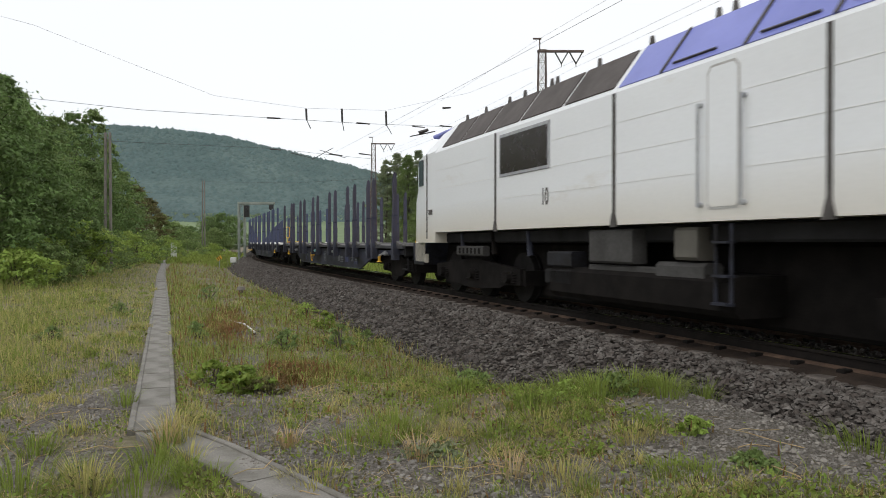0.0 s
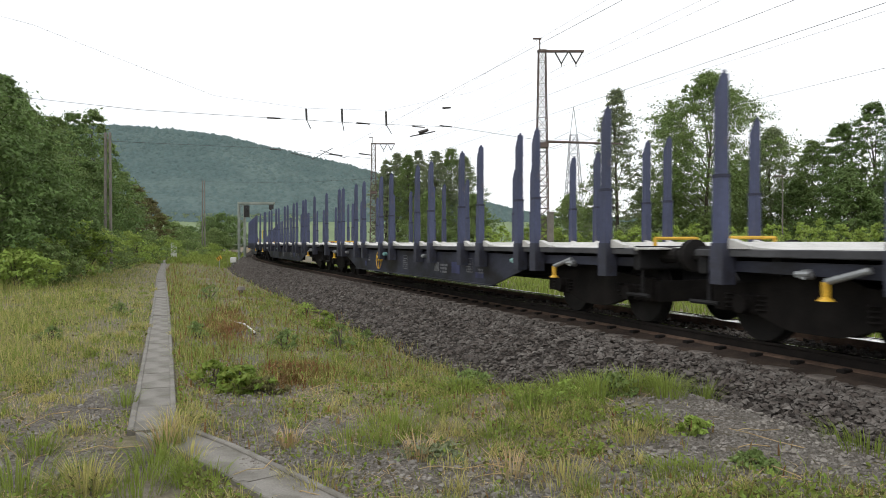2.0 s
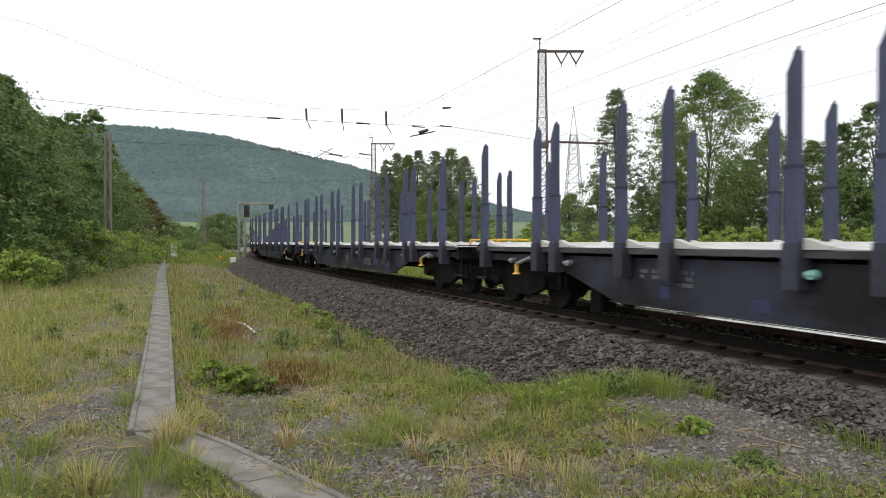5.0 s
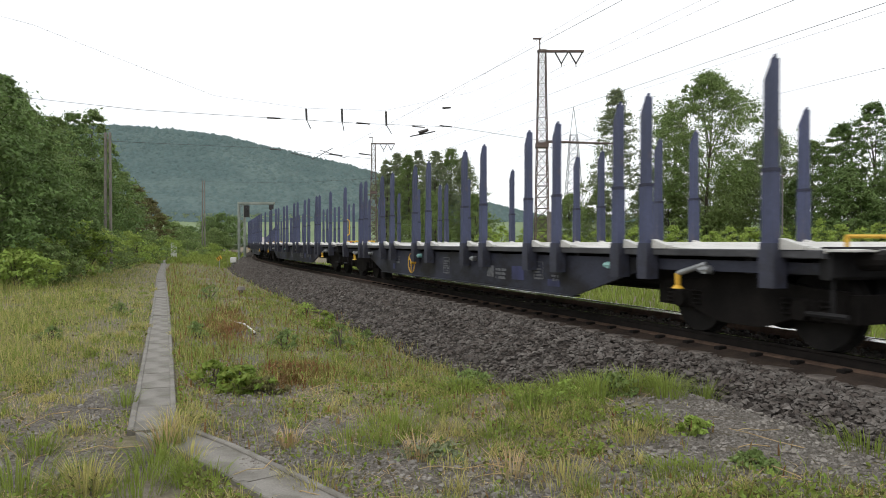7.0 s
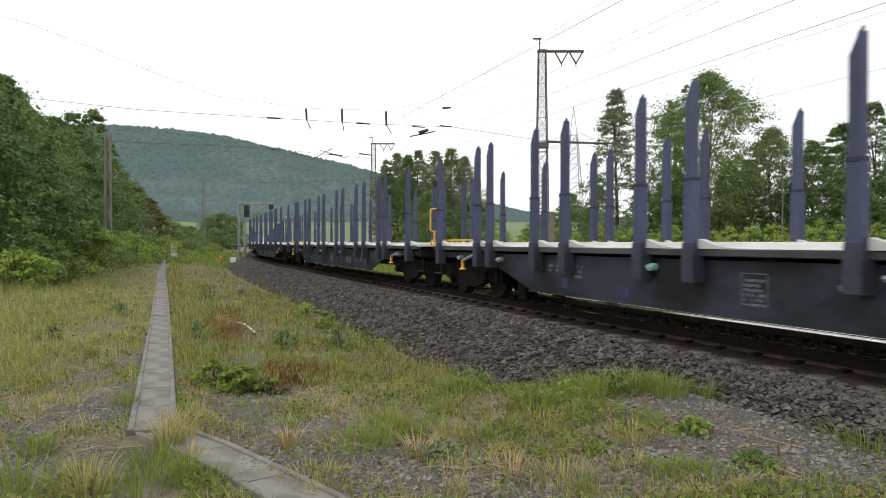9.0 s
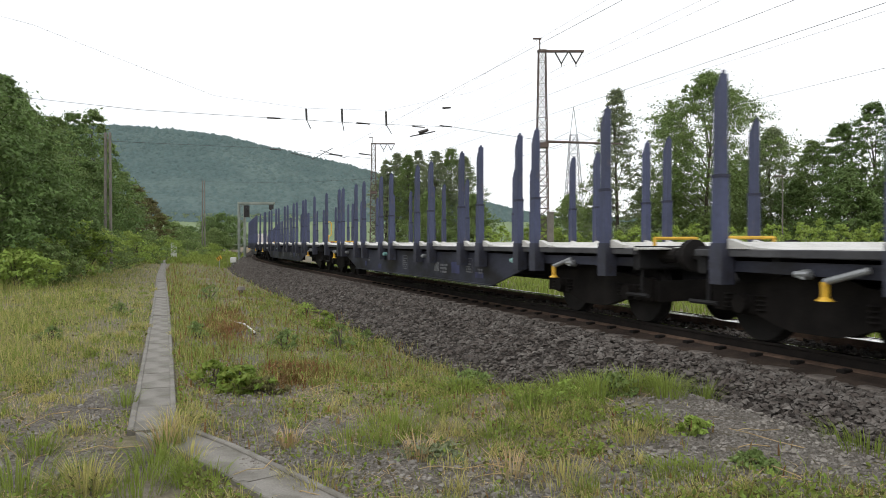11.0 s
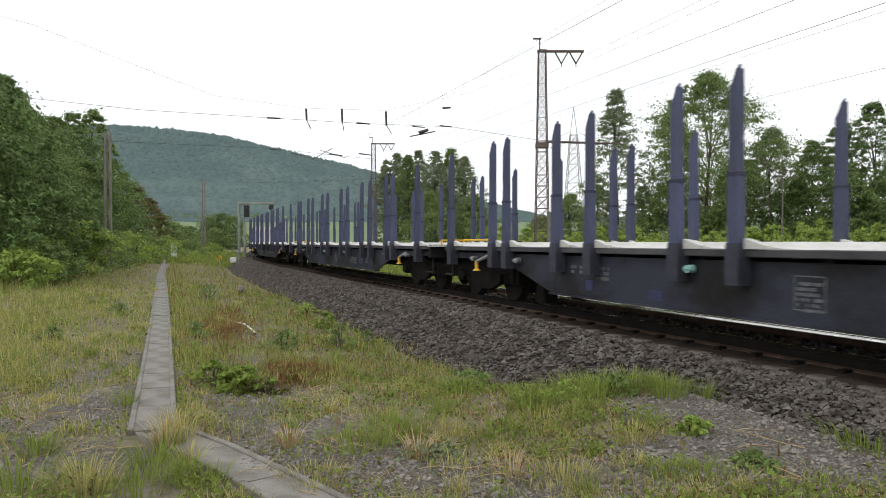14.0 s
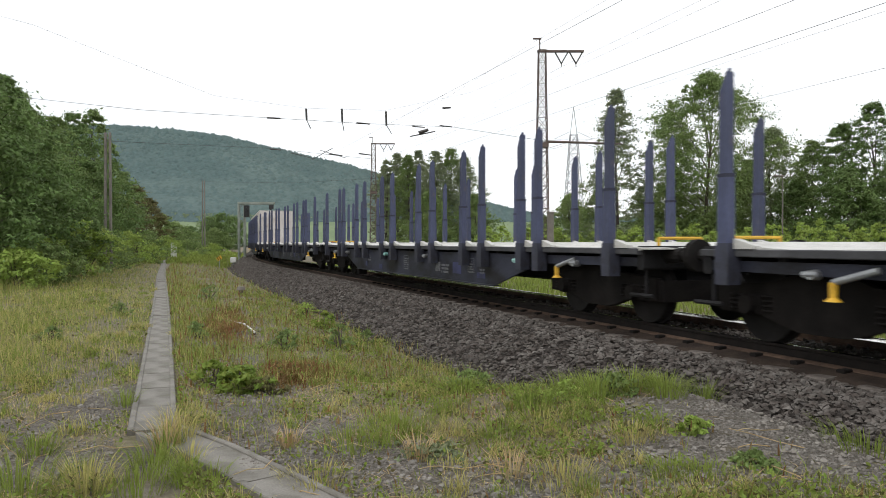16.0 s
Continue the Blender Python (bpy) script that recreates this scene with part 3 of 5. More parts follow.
def build_hill():
    px = np.arange(-500, 2200, 12.0)
    tx = (px - 784) / 1301.65
    top = (430.6 - np.interp(px, RIDGE_X, RIDGE_Y)) / 1301.65
    foot = 0.030 + 0 * px
    d = np.array([330, 380, 440, 520, 600, 680, 760, 840, 920, 1000, 1100, 1300])
    up = sstep(500, 1010, d)
    low = sstep(300, 520, d)
    z = 1.19 + (foot[None] * low[:, None] + (top - foot)[None].clip(0.002) * up[:, None]) * d[:, None] - 1.6 * (1 - low[:, None]) * np.ones_like(px)[None]
    z[-1] = z[-2] - 20
    X, Y = tx[None] * d[:, None], np.repeat(d[:, None], len(px), 1)
    i = np.arange(X.size).reshape(X.shape)
    f = np.stack([i[:-1, :-1], i[:-1, 1:], i[1:, 1:], i[1:, :-1]], -1)
    V = np.stack([X, Y, z], -1).reshape(-1, 3)
    tagged(new("meadow", arrays("meadow", V, f[:4].reshape(-1, 4), M["meadow"], True)), "light green meadow rising to the foot of the hill", "meadow", kind="structure")
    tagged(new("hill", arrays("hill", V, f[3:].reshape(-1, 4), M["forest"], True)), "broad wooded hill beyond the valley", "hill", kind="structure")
    # canopy
    rg = np.random.default_rng(12)
    n = 24000
    dd = rg.uniform(505, 1015, n)
    pp = rg.uniform(-260, 1300, n)
    tp = (430.6 - np.interp(pp, RIDGE_X, RIDGE_Y)) / 1301.65
    zz = 1.19 + (0.030 * sstep(300, 520, dd) + (tp - 0.030).clip(0.002) * sstep(500, 1010, dd)) * dd
    c = np.stack([(pp - 784) / 1301.65 * dd, dd, zz], 1)
    ico = bmesh.new()
    bmesh.ops.create_icosphere(ico, subdivisions=1, radius=1)
    bv = np.array([v.co[:] for v in ico.verts])
    bf = np.array([[v.index for v in q.verts] for q in ico.faces])
    ico.free()
    r = rg.uniform(2.6, 6.5, n)
    v = bv[None] * rg.uniform(0.75, 1.15, (n, len(bv), 1)) * r[:, None, None] * np.array([1, 1, 1.35]) + c[:, None] + (rg.uniform(-0.8, 0.8, n) - 0.95 * r)[:, None, None] * np.array([0, 0, 1])
    ff = (bf[None] + len(bv) * np.arange(n)[:, None, None]).reshape(-1, 3)
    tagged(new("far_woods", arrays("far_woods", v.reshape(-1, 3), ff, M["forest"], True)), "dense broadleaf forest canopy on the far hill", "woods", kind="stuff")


# ---- plants ----
def leaf_cards(c, size, rg, droop=0.3, aspect=0.55, facing=None):
    """Small folded leaves at the places c; facing: the way that their upper sides look."""
    n = len(c)
    if facing is None:
        d = rg.normal(size=(n, 3))
        d[:, 2] -= droop
    else:
        d = np.cross(facing, rg.normal(size=(n, 3)))
        d[:, 2] -= droop * 0.4
    d /= np.linalg.norm(d, axis=1, keepdims=True)
    w = np.cross(d, rg.normal(size=(n, 3)) if facing is None else facing)
    w /= np.linalg.norm(w, axis=1, keepdims=True)
    up = np.cross(d, w)
    s = size[:, None]
    v = np.stack([c - d * s * 0.5, c + w * s * aspect * 0.5 + up * s * 0.08, c + d * s * 0.5, c - w * s * aspect * 0.5 + up * s * 0.08], 1)
    i = 4 * np.arange(n)[:, None]
    f = np.concatenate([i + np.array([[0, 1, 2]]), i + np.array([[0, 2, 3]])])
    return v.reshape(-1, 3), f


def crown_points(rg, h, w, low, clumps, per, lean=0.0, shape=1.0):
    """Leaf places and the way each leaf faces: boughs of leaves spread through an uneven crown from the height low to h."""
    t = rg.random(clumps) ** 0.85
    ang = rg.uniform(0, 2 * math.pi, clumps)
    prof = np.sin(np.pi * np.clip(t, 0.02, 1) ** shape * 0.93 + 0.12).clip(0.08)
    lobes = 1 + 0.28 * np.sin(3 * ang + 2 * t * 5 + rg.uniform(0, 6)) + 0.15 * np.sin(5 * ang - 7 * t)
    rad = w / 2 * prof * lobes * np.sqrt(rg.uniform(0.2, 1, clumps))
    cc = np.stack([rad * np.cos(ang) + lean * t, rad * np.sin(ang), low + (h - low) * t], 1)
    cr = w * rg.uniform(0.03, 0.105, clumps) * np.where(t > 0.85, 0.6, 1)
    d = rg.normal(size=(clumps, per, 3))
    d /= np.linalg.norm(d, axis=2, keepdims=True)
    d[:, :, 2] = np.where(d[:, :, 2] < -0.25, -d[:, :, 2], d[:, :, 2])
    r = cr[:, None, None] * (0.35 + 0.75 * rg.random((clumps, per, 1)) ** 0.6) * (1 + 0.35 * rg.normal(size=(clumps, per, 1)) * (rg.random((clumps, per, 1)) < 0.3))
    r *= np.where(rg.random((clumps, per, 1)) < 0.3, rg.uniform(1.1, 2.3, (clumps, per, 1)), 1.0)
    p = cc[:, None] + d * r * np.array([1, 1, 0.72])
    n = d + 0.45 * rg.normal(size=d.shape) + np.array([0, 0, 0.35])
    return cc, p.reshape(-1, 3), n.reshape(-1, 3)


def plant(name, x, y, h, w, material, label, cat, group, seed, low=0.12, clumps=90, per=40, leaf=0.22, shape=1.0, trunk=True, base=None, lean=0.0):
    rg = np.random.default_rng(seed)
    z0 = float(height(np.array([x]), np.array([y]))[0]) if base is None else base
    ob = empty(name, Matrix.Translation((x, y, z0 - 0.05)), label, cat, group)
    cc, p, nrm = crown_points(rg, h, w, h * low, clumps, per, lean, shape)
    p[:, 2] = p[:, 2].clip(0.05)
    v, f = leaf_cards(p, rg.uniform(0.6, 1.3, len(p)) * leaf, rg, facing=nrm)
    part("crown", arrays("crown", v, f, material), None, ob)
    if trunk:
        mb = MB()
        pts = [Vector((lean * t + 0.12 * w * 0.3 * math.sin(3 * t + seed), 0.1 * math.sin(4 * t + seed), h * 0.9 * t)) for t in (0, 0.2, 0.4, 0.6, 0.8, 1)]
        r = max(0.013 * h, 0.045)
        for k in range(5):
            mb.tube(pts[k], pts[k + 1], r * (1 - 0.18 * k), r * (1 - 0.18 * (k + 1)), 7, cap=k in (0, 4))
        part("trunk", mb, M["bark"], ob)
        mb = MB()
        for k in rg.choice(len(cc), min(16, len(cc)), replace=False):
            e = Vector(cc[k])
            t = min(max((e.z / h) * 0.75, 0.12), 0.85) * 5
            j = int(t)
            st = pts[j].lerp(pts[j + 1], t - j)
            mid = st.lerp(e, 0.5) + Vector((0, 0, 0.05 * h * rg.random()))
            mb.tube(st, mid, r * 0.28, r * 0.17, 5, False)
            mb.tube(mid, e, r * 0.17, r * 0.05, 5, False)
        part("branchwork", mb, M["bark"], ob)
    else:
        mb = MB()
        for k in range(6):
            e = Vector(cc[k % len(cc)])
            mb.tube((0.05 * math.cos(k), 0.05 * math.sin(k), 0), e, 0.02, 0.006, 5, False)
        part("stem", mb, M["bark"], ob)
    return ob


def at_px(px, d):
    return (px - 784) / 1301.65 * d


def build_trees():
    k = 100
    # wood along the path: bearing, top and distance
    for px, top, d, w, m in [(-120, 50, 30, 7.5, "leaf_dark"), (-40, 105, 33, 6.5, "leaf_dark"), (2, 135, 37, 5.5, "leaf_dark"), (28, 165, 42, 5.5, "leaf_mid"), (62, 205, 50, 6, "leaf_dark"), (-40, 200, 28, 6, "leaf_dark"),
                             (40, 270, 34, 6, "leaf_dark"), (95, 210, 58, 7, "leaf_mid"), (130, 203, 64, 7, "leaf_dark"), (163, 196, 70, 7, "leaf_mid"), (100, 290, 48, 6, "leaf_dark"), (160, 290, 60, 7, "leaf_dark"), (192, 262, 82, 6.5, "leaf_dark"),
                             (218, 310, 92, 6, "leaf_mid"), (240, 330, 98, 6, "leaf_brown"), (262, 352, 104, 6, "leaf_brown"), (285, 380, 112, 6, "leaf_mid"), (310, 395, 125, 7, "leaf_mid"), (335, 402, 140, 7, "leaf_dark"), (200, 340, 80, 6, "leaf_dark"),
                             (370, 385, 150, 8, "leaf_dark"), (392, 378, 150, 9, "leaf_dark"), (412, 384, 155, 8, "leaf_dark"), (380, 405, 130, 6, "leaf_mid")]:
        k += 1
        x = at_px(px, d)
        z0 = float(height(np.array([x]), np.array([d]))[0])
        h = 1.19 + (430.6 - top) / 1301.65 * d - z0
        big = d < 70
        plant("tree", x, d, h, w, M[m], "dense dark green broadleaf tree at the wood's edge" if m != "leaf_brown" else "brownish green broadleaf tree at the wood's edge", "tree", "trees of the wood", k, low=0.04, clumps=320 if big else 180, per=54 if big else 46, leaf=0.2 if big else 0.3, shape=0.75)
    for px, top, d, w in [(-20, 430, 27, 4), (60, 420, 32, 4), (110, 408, 36, 4), (145, 392, 36, 4), (185, 408, 42, 4), (225, 408, 52, 4.5), (262, 410, 60, 5), (295, 420, 75, 5), (330, 425, 90, 6), (30, 440, 26, 3), (85, 432, 29, 3), (375, 432, 100, 4)]:
        k += 1
        x = at_px(px, d)
        z0 = float(height(np.array([x]), np.array([d]))[0])
        plant("shrub", x, d, 1.19 + (430.6 - top) / 1301.65 * d - z0, w, M["leaf_mid"] if k % 2 else M["leaf_bright"], "leafy green shrub in front of the wood", "shrub", "shrubs along the wood", k, low=0.03, clumps=80, per=45, leaf=0.16, shape=0.6, trunk=False)
    # beyond the tracks
    for px, top, d, w, m, low, sh, dens in [(684, 285, 100, 3.4, "leaf_gray", 0.05, 0.7, 1.0), (703, 272, 102, 3.6, "leaf_gray", 0.05, 0.7, 1.0), (722, 275, 98, 3.4, "leaf_mid", 0.05, 0.7, 1.0), (741, 268, 100, 3.6, "leaf_gray", 0.05, 0.7, 1.0),
                                            (772, 270, 96, 4.2, "leaf_gray", 0.05, 0.7, 1.0), (798, 265, 98, 4.6, "leaf_mid", 0.05, 0.7, 1.0), (822, 278, 96, 3.8, "leaf_gray", 0.05, 0.7, 1.0), (760, 340, 90, 4.5, "leaf_mid", 0.02, 0.6, 1.0), (840, 345, 92, 4, "leaf_mid", 0.02, 0.6, 1.0),
                                            (1090, 160, 58, 5.6, "leaf_gray", 0.06, 0.5, 1.1), (1060, 330, 62, 4, "leaf_mid", 0.03, 0.6, 0.7), (1140, 330, 62, 4, "leaf_mid", 0.05, 0.6, 0.7), (1255, 134, 54, 9.0, "leaf_mid", 0.14, 1.15, 2.5), (1190, 185, 60, 5.2, "leaf_gray", 0.1, 0.8, 0.9),
                                            (1180, 330, 56, 5, "leaf_mid", 0.03, 0.6, 0.8), (1290, 300, 58, 5.5, "leaf_mid", 0.03, 0.6, 0.8), (1365, 230, 60, 6.5, "leaf_gray", 0.06, 0.7, 1.5), (1440, 250, 56, 5.5, "leaf_mid", 0.05, 0.7, 0.8), (1490, 222, 54, 5.5, "leaf_dark", 0.05, 0.7, 0.9),
                                            (1545, 185, 52, 6.5, "leaf_dark", 0.05, 0.75, 0.9), (1620, 165, 52, 7, "leaf_dark", 0.05, 0.75, 0.9), (1325, 285, 60, 5.5, "leaf_mid", 0.03, 0.6, 1.0), (1010, 345, 66, 5, "leaf_mid", 0.03, 0.6, 0.9), (960, 385, 70, 5, "leaf_mid", 0.03, 0.6, 0.7), (1410, 320, 56, 5, "leaf_dark", 0.03, 0.6, 0.8), (1500, 300, 50, 5.5, "leaf_dark", 0.03, 0.6, 0.9), (1580, 290, 50, 5.5, "leaf_dark", 0.03, 0.6, 0.9)]:
        k += 1
        x = at_px(px, d)
        z0 = float(height(np.array([x]), np.array([d]))[0])
        plant("tree", x, d, 1.19 + (430.6 - top) / 1301.65 * d - z0, w * (1.45 if d > 89 else 1.0), M[m], "grey green broadleaf tree with gaps in its crown beyond the tracks", "tree", "trees beyond the tracks", k, low=low, clumps=int(350 * dens * (1.5 if d > 89 else 1)), per=46, leaf=0.185, shape=sh)
    for i in range(24):
        k += 1
        px = 860 + 33 * i + random.uniform(-10, 10)
        d = 40 + random.uniform(-4, 6)
        top = 402 + random.uniform(-8, 10) - (8 if px > 1350 else 0)
        x = at_px(px, d)
        z0 = float(height(np.array([x]), np.array([d]))[0])
        plant("shrub", x, d, 1.19 + (430.6 - top) / 1301.65 * d - z0, 2.6, M["leaf_bright"], "bright yellow green shrub beyond the tracks", "shrub", "shrubs beyond the tracks", k, low=0.02, clumps=55, per=38, leaf=0.14, shape=0.5, trunk=False)


def blades(name, x, y, h, material, label, seed, w=0.006, bend=0.5, cat="grass"):
    """Grass: bent, tapering blades as one object."""
    rg = np.random.default_rng(seed)
    n = len(x)
    z = height(x, y) - 0.01
    ang = rg.uniform(0, 2 * math.pi, n)
    d = np.stack([np.cos(ang), np.sin(ang), np.zeros(n)], 1)
    sd = np.stack([-np.sin(ang), np.cos(ang), np.zeros(n)], 1)
    b = np.stack([x, y, z], 1)
    hb = h * bend * rg.uniform(0.2, 1.2, n)
    wd = w * rg.uniform(0.7, 1.5, n) * (1 + np.hypot(x, y) * 0.035)
    mid = b + d * (hb * 0.3)[:, None] + np.array([0, 0, 1]) * (h * 0.6)[:, None]
    tip = b + d * hb[:, None] + np.array([0, 0, 1]) * h[:, None]
    v = np.stack([b - sd * wd[:, None] / 2, b + sd * wd[:, None] / 2, mid + sd * wd[:, None] * 0.4, mid - sd * wd[:, None] * 0.4, tip], 1).reshape(-1, 3)
    i = 5 * np.arange(n)[:, None]
    f = np.concatenate([i + np.array([[0, 1, 2]]), i + np.array([[0, 2, 3]]), i + np.array([[3, 2, 4]])])
    return tagged(new(name, arrays(name, v, f, material)), label, cat, kind="stuff")


def wedge(n, rg, d0, d1, power=1.7, margin=0.68):
    d = d0 + (d1 - d0) * rg.random(n) ** power
    return rg.uniform(-margin, margin, n) * d, d


def clumpy(x, y, k=1.0):
    return 0.5 + 0.25 * np.sin(1.9 * k * x + 0.7 * y * k + 1) + 0.25 * np.sin(2.3 * k * y - 1.1 * k * x) + 0.2 * np.sin(5.1 * k * x + 4.3 * k * y)


def build_grass():
    rg = np.random.default_rng(21)

    def field(n, d0, d1, power, rule):
        x, y = wedge(n, rg, d0, d1, power)
        s, l = lateral(x, y)
        tl = trough_lat(s)
        ok = (l < -2.75) & (abs(l - tl) > 0.21) & ~((y < 6.8) & (abs((x + 2.4) * 0.76 + (y - 6.4) * 0.65) < 0.24) & (x > -2.5))
        b = bare(x, y)
        p = rule(x, y, s, l) * (1 - 0.86 * b - 0.11 * (b > 0.88))
        k = ok & (rg.random(n) < p)
        return x[k], y[k], s[k], l[k]
    tall = lambda x, y, s, l: np.where(l < -7.93, 0.25 + 0.75 * np.clip(clumpy(x, y), 0, 1), 0.0) * np.where(y < 7, 0.45, 1)
    x, y, s, l = field(420000, 4.0, 75, 1.8, tall)
    h = rg.uniform(0.10, 0.5, len(x)) * (0.6 + 0.7 * np.clip(clumpy(x, y, 0.45), 0, 1)) * (0.5 + 0.6 * sstep(-7.9, -10.5, l)) * np.where(y < 8, 0.45, 0.85)
    g = rg.random(len(x)) < 0.55
    blades("grass", x[g], y[g], h[g], M["grass_dry"], "tall pale dry grass beside the concrete trough", 31, w=0.004, bend=1.0)
    blades("grass", x[~g], y[~g], h[~g] * 0.9, M["grass_green"], "green grass among the dry stalks", 32, w=0.005, bend=0.9)
    strip = lambda x, y, s, l: np.where((l > -7.47) & (l < -3.0), 0.25 + 0.7 * np.clip(clumpy(x, y, 1.4), 0, 1), 0.0) * np.where(s < 8, 0.55, 1) * np.where(l > -3.6, np.where(s < 8, 0.5, 0.35), 1)
    x, y, s, l = field(400000, 3.6, 70, 1.7, strip)
    h = rg.uniform(0.05, 0.28, len(x)) * np.where(s < 9, 0.55, 1) * (0.5 + 0.8 * np.clip(clumpy(x, y, 0.8), 0, 1))
    g = rg.random(len(x))
    blades("grass", x[g < 0.55], y[g < 0.55], h[g < 0.55], M["grass_green"], "green grass in the shallow ditch", 33, w=0.005, bend=0.9)
    b = (g >= 0.55) & (g < 0.88)
    blades("grass", x[b], y[b], h[b], M["grass_dry"], "dry grass in the shallow ditch", 34, w=0.004, bend=1.0)
    b = g >= 0.88
    blades("weeds", x[b], y[b], h[b] * 0.9, M["redweed"], "reddish brown weeds in the grass", 35, w=0.012, cat="weeds")
    x, y, s, l = field(90000, 3.6, 13, 1.3, lambda x, y, s, l: np.where((l < -3), 0.6 * np.clip(clumpy(x, y, 2.2), 0, 1), 0.0))
    blades("straw", x, y, rg.uniform(0.008, 0.05, len(x)), M["straw"], "flattened straw and dead stalks on the ground", 36, w=0.006, bend=5.0, cat="straw")
    # loose tussocks
    for m, lab, sd, n in (("grass_green", "scattered fresh green grass tussocks", 51, 330), ("grass_dry", "scattered pale dry grass tussocks", 52, 260)):
        cx, cy, s, l = field(n * 3, 4.0, 30, 1.5, lambda x, y, s, l: np.where((l < -3.2), 0.55, 0.0))
        k = rg.integers(45, 110, len(cx))
        r = np.repeat(rg.uniform(0.05, 0.2, len(cx)), k) * np.sqrt(rg.random(k.sum()))
        a = rg.uniform(0, 6.28, k.sum())
        x, y = np.repeat(cx, k) + r * np.cos(a), np.repeat(cy, k) + r * np.sin(a)
        h = np.repeat(rg.uniform(0.06, 0.2, len(cx)), k) * rg.uniform(0.4, 1.1, len(x))
        blades("grass", x, y, h, M[m], lab, sd, w=0.005, bend=1.1)
    # rust-red low weeds in two places, and the far grass
    n = 14000
    pick = rg.random(n) < 0.7
    u, w = rg.normal(size=n) * 0.5, rg.normal(size=n) * 0.5
    x, y = np.where(pick, -4.62 - 0.28 * w * 2.6 + u * 0.42, -1.95 + u * 0.42), np.where(pick, 15.6 + w * 2.6, 9.7 + w * 0.8)
    blades("weeds", x, y, rg.uniform(0.02, 0.12, n), M["redweed"], "low rust-red weeds on bare ground", 41, w=0.008, bend=1.5, cat="weeds")
    x, y, s, l = field(90000, 60, 135, 1.0, lambda x, y, s, l: np.where(l < -2.9, 1.0, 0.0))
    blades("grass", x, y, rg.uniform(0.15, 0.45, len(x)), M["grass_green"], "green grass far along the path", 42, w=0.02, bend=0.9)
    # dead stalks lying about
    mb = MB()
    for k in range(120):
        x, d = float(rg.uniform(-0.62, 0.62)), float(4.3 + 7 * rg.random() ** 1.6)
        x *= d
        sl = lateral(x, d)
        if sl[1][0] > -3.1 or abs(sl[1][0] + 7.7) < 0.3:
            continue
        q = Vector((x, d, float(height(np.array([x]), np.array([d]))[0]) + 0.02))
        a = rg.uniform(0, 6.28)
        for j in range(3):
            a += rg.normal() * 0.45
            e = q + Vector((math.cos(a), math.sin(a), 0)) * float(rg.uniform(0.06, 0.22))
            e.z = float(height(np.array([e.x]), np.array([e.y]))[0]) + float(rg.uniform(0.015, 0.07))
            mb.tube(q, e, 0.004, 0.0035, 4, False)
            q = e
    tagged(new("dead_stalks", mb.mesh("dead_stalks", M["straw"])), "pale dead stalks lying on gravel and grass", "stalks", kind="stuff")
    # low herbs
    x, y, s, l = field(150000, 3.6, 30, 1.5, lambda x, y, s, l: np.where(l < -2.9, np.clip(clumpy(x, y, 1.1), 0, 1) ** 1.5, 0.0))
    for k, (m, lab) in enumerate((("grass_green", "low green herbs between the grass"), ("leaf_weed", "low fresh herbs between the grass"), ("leaf_brown", "withered brown herbs between the grass"))):
        b = rg.integers(0, 3, len(x)) == k
        q = np.stack([x[b], y[b], height(x[b], y[b]) + rg.uniform(0.01, 0.13, b.sum())], 1)
        v, f = leaf_cards(q, rg.uniform(0.02, 0.05, len(q)) * (1 + 0.03 * q[:, 1]), rg, 0.0, 0.5)
        tagged(new("herbs", arrays("herbs", v, f, M[m])), lab, "herbs", kind="stuff")
    # beyond the track
    n = 60000
    s = 2 + 60 * rg.random(n) ** 1.5
    l = rg.uniform(3.0, 26, n)
    xx, yy, a = axis(s)
    x, y = xx + l * np.cos(a), yy - l * np.sin(a)
    blades("grass", x, y, rg.uniform(0.12, 0.4, n), M["grass_green"], "green grass beyond the track", 37, w=0.02)


def tuft(x, y, r, h, n, material, label, seed, cat="grass tuft", name="grass_tuft"):
    rg = np.random.default_rng(seed)
    a, q = rg.uniform(0, 6.28, n), r * np.sqrt(rg.random(n))
    return blades(name, x + q * np.cos(a), y + q * np.sin(a), h * rg.uniform(0.5, 1.1, n), material, label, seed, w=0.005, bend=0.9, cat=cat)


def weed(x, y, h, w, material, label, seed, clumps=26, per=14, leaf=0.06):
    return plant("weed", x, y, h, w, material, label, "weed", "weeds by the path", seed, low=0.1, clumps=clumps, per=per, leaf=leaf, shape=0.55, trunk=False)


def ground_at(px, py, z=-0.5):
    d = 1301.65 * (1.189 - z) / (py - 430.6)
    return at_px(px, d), d


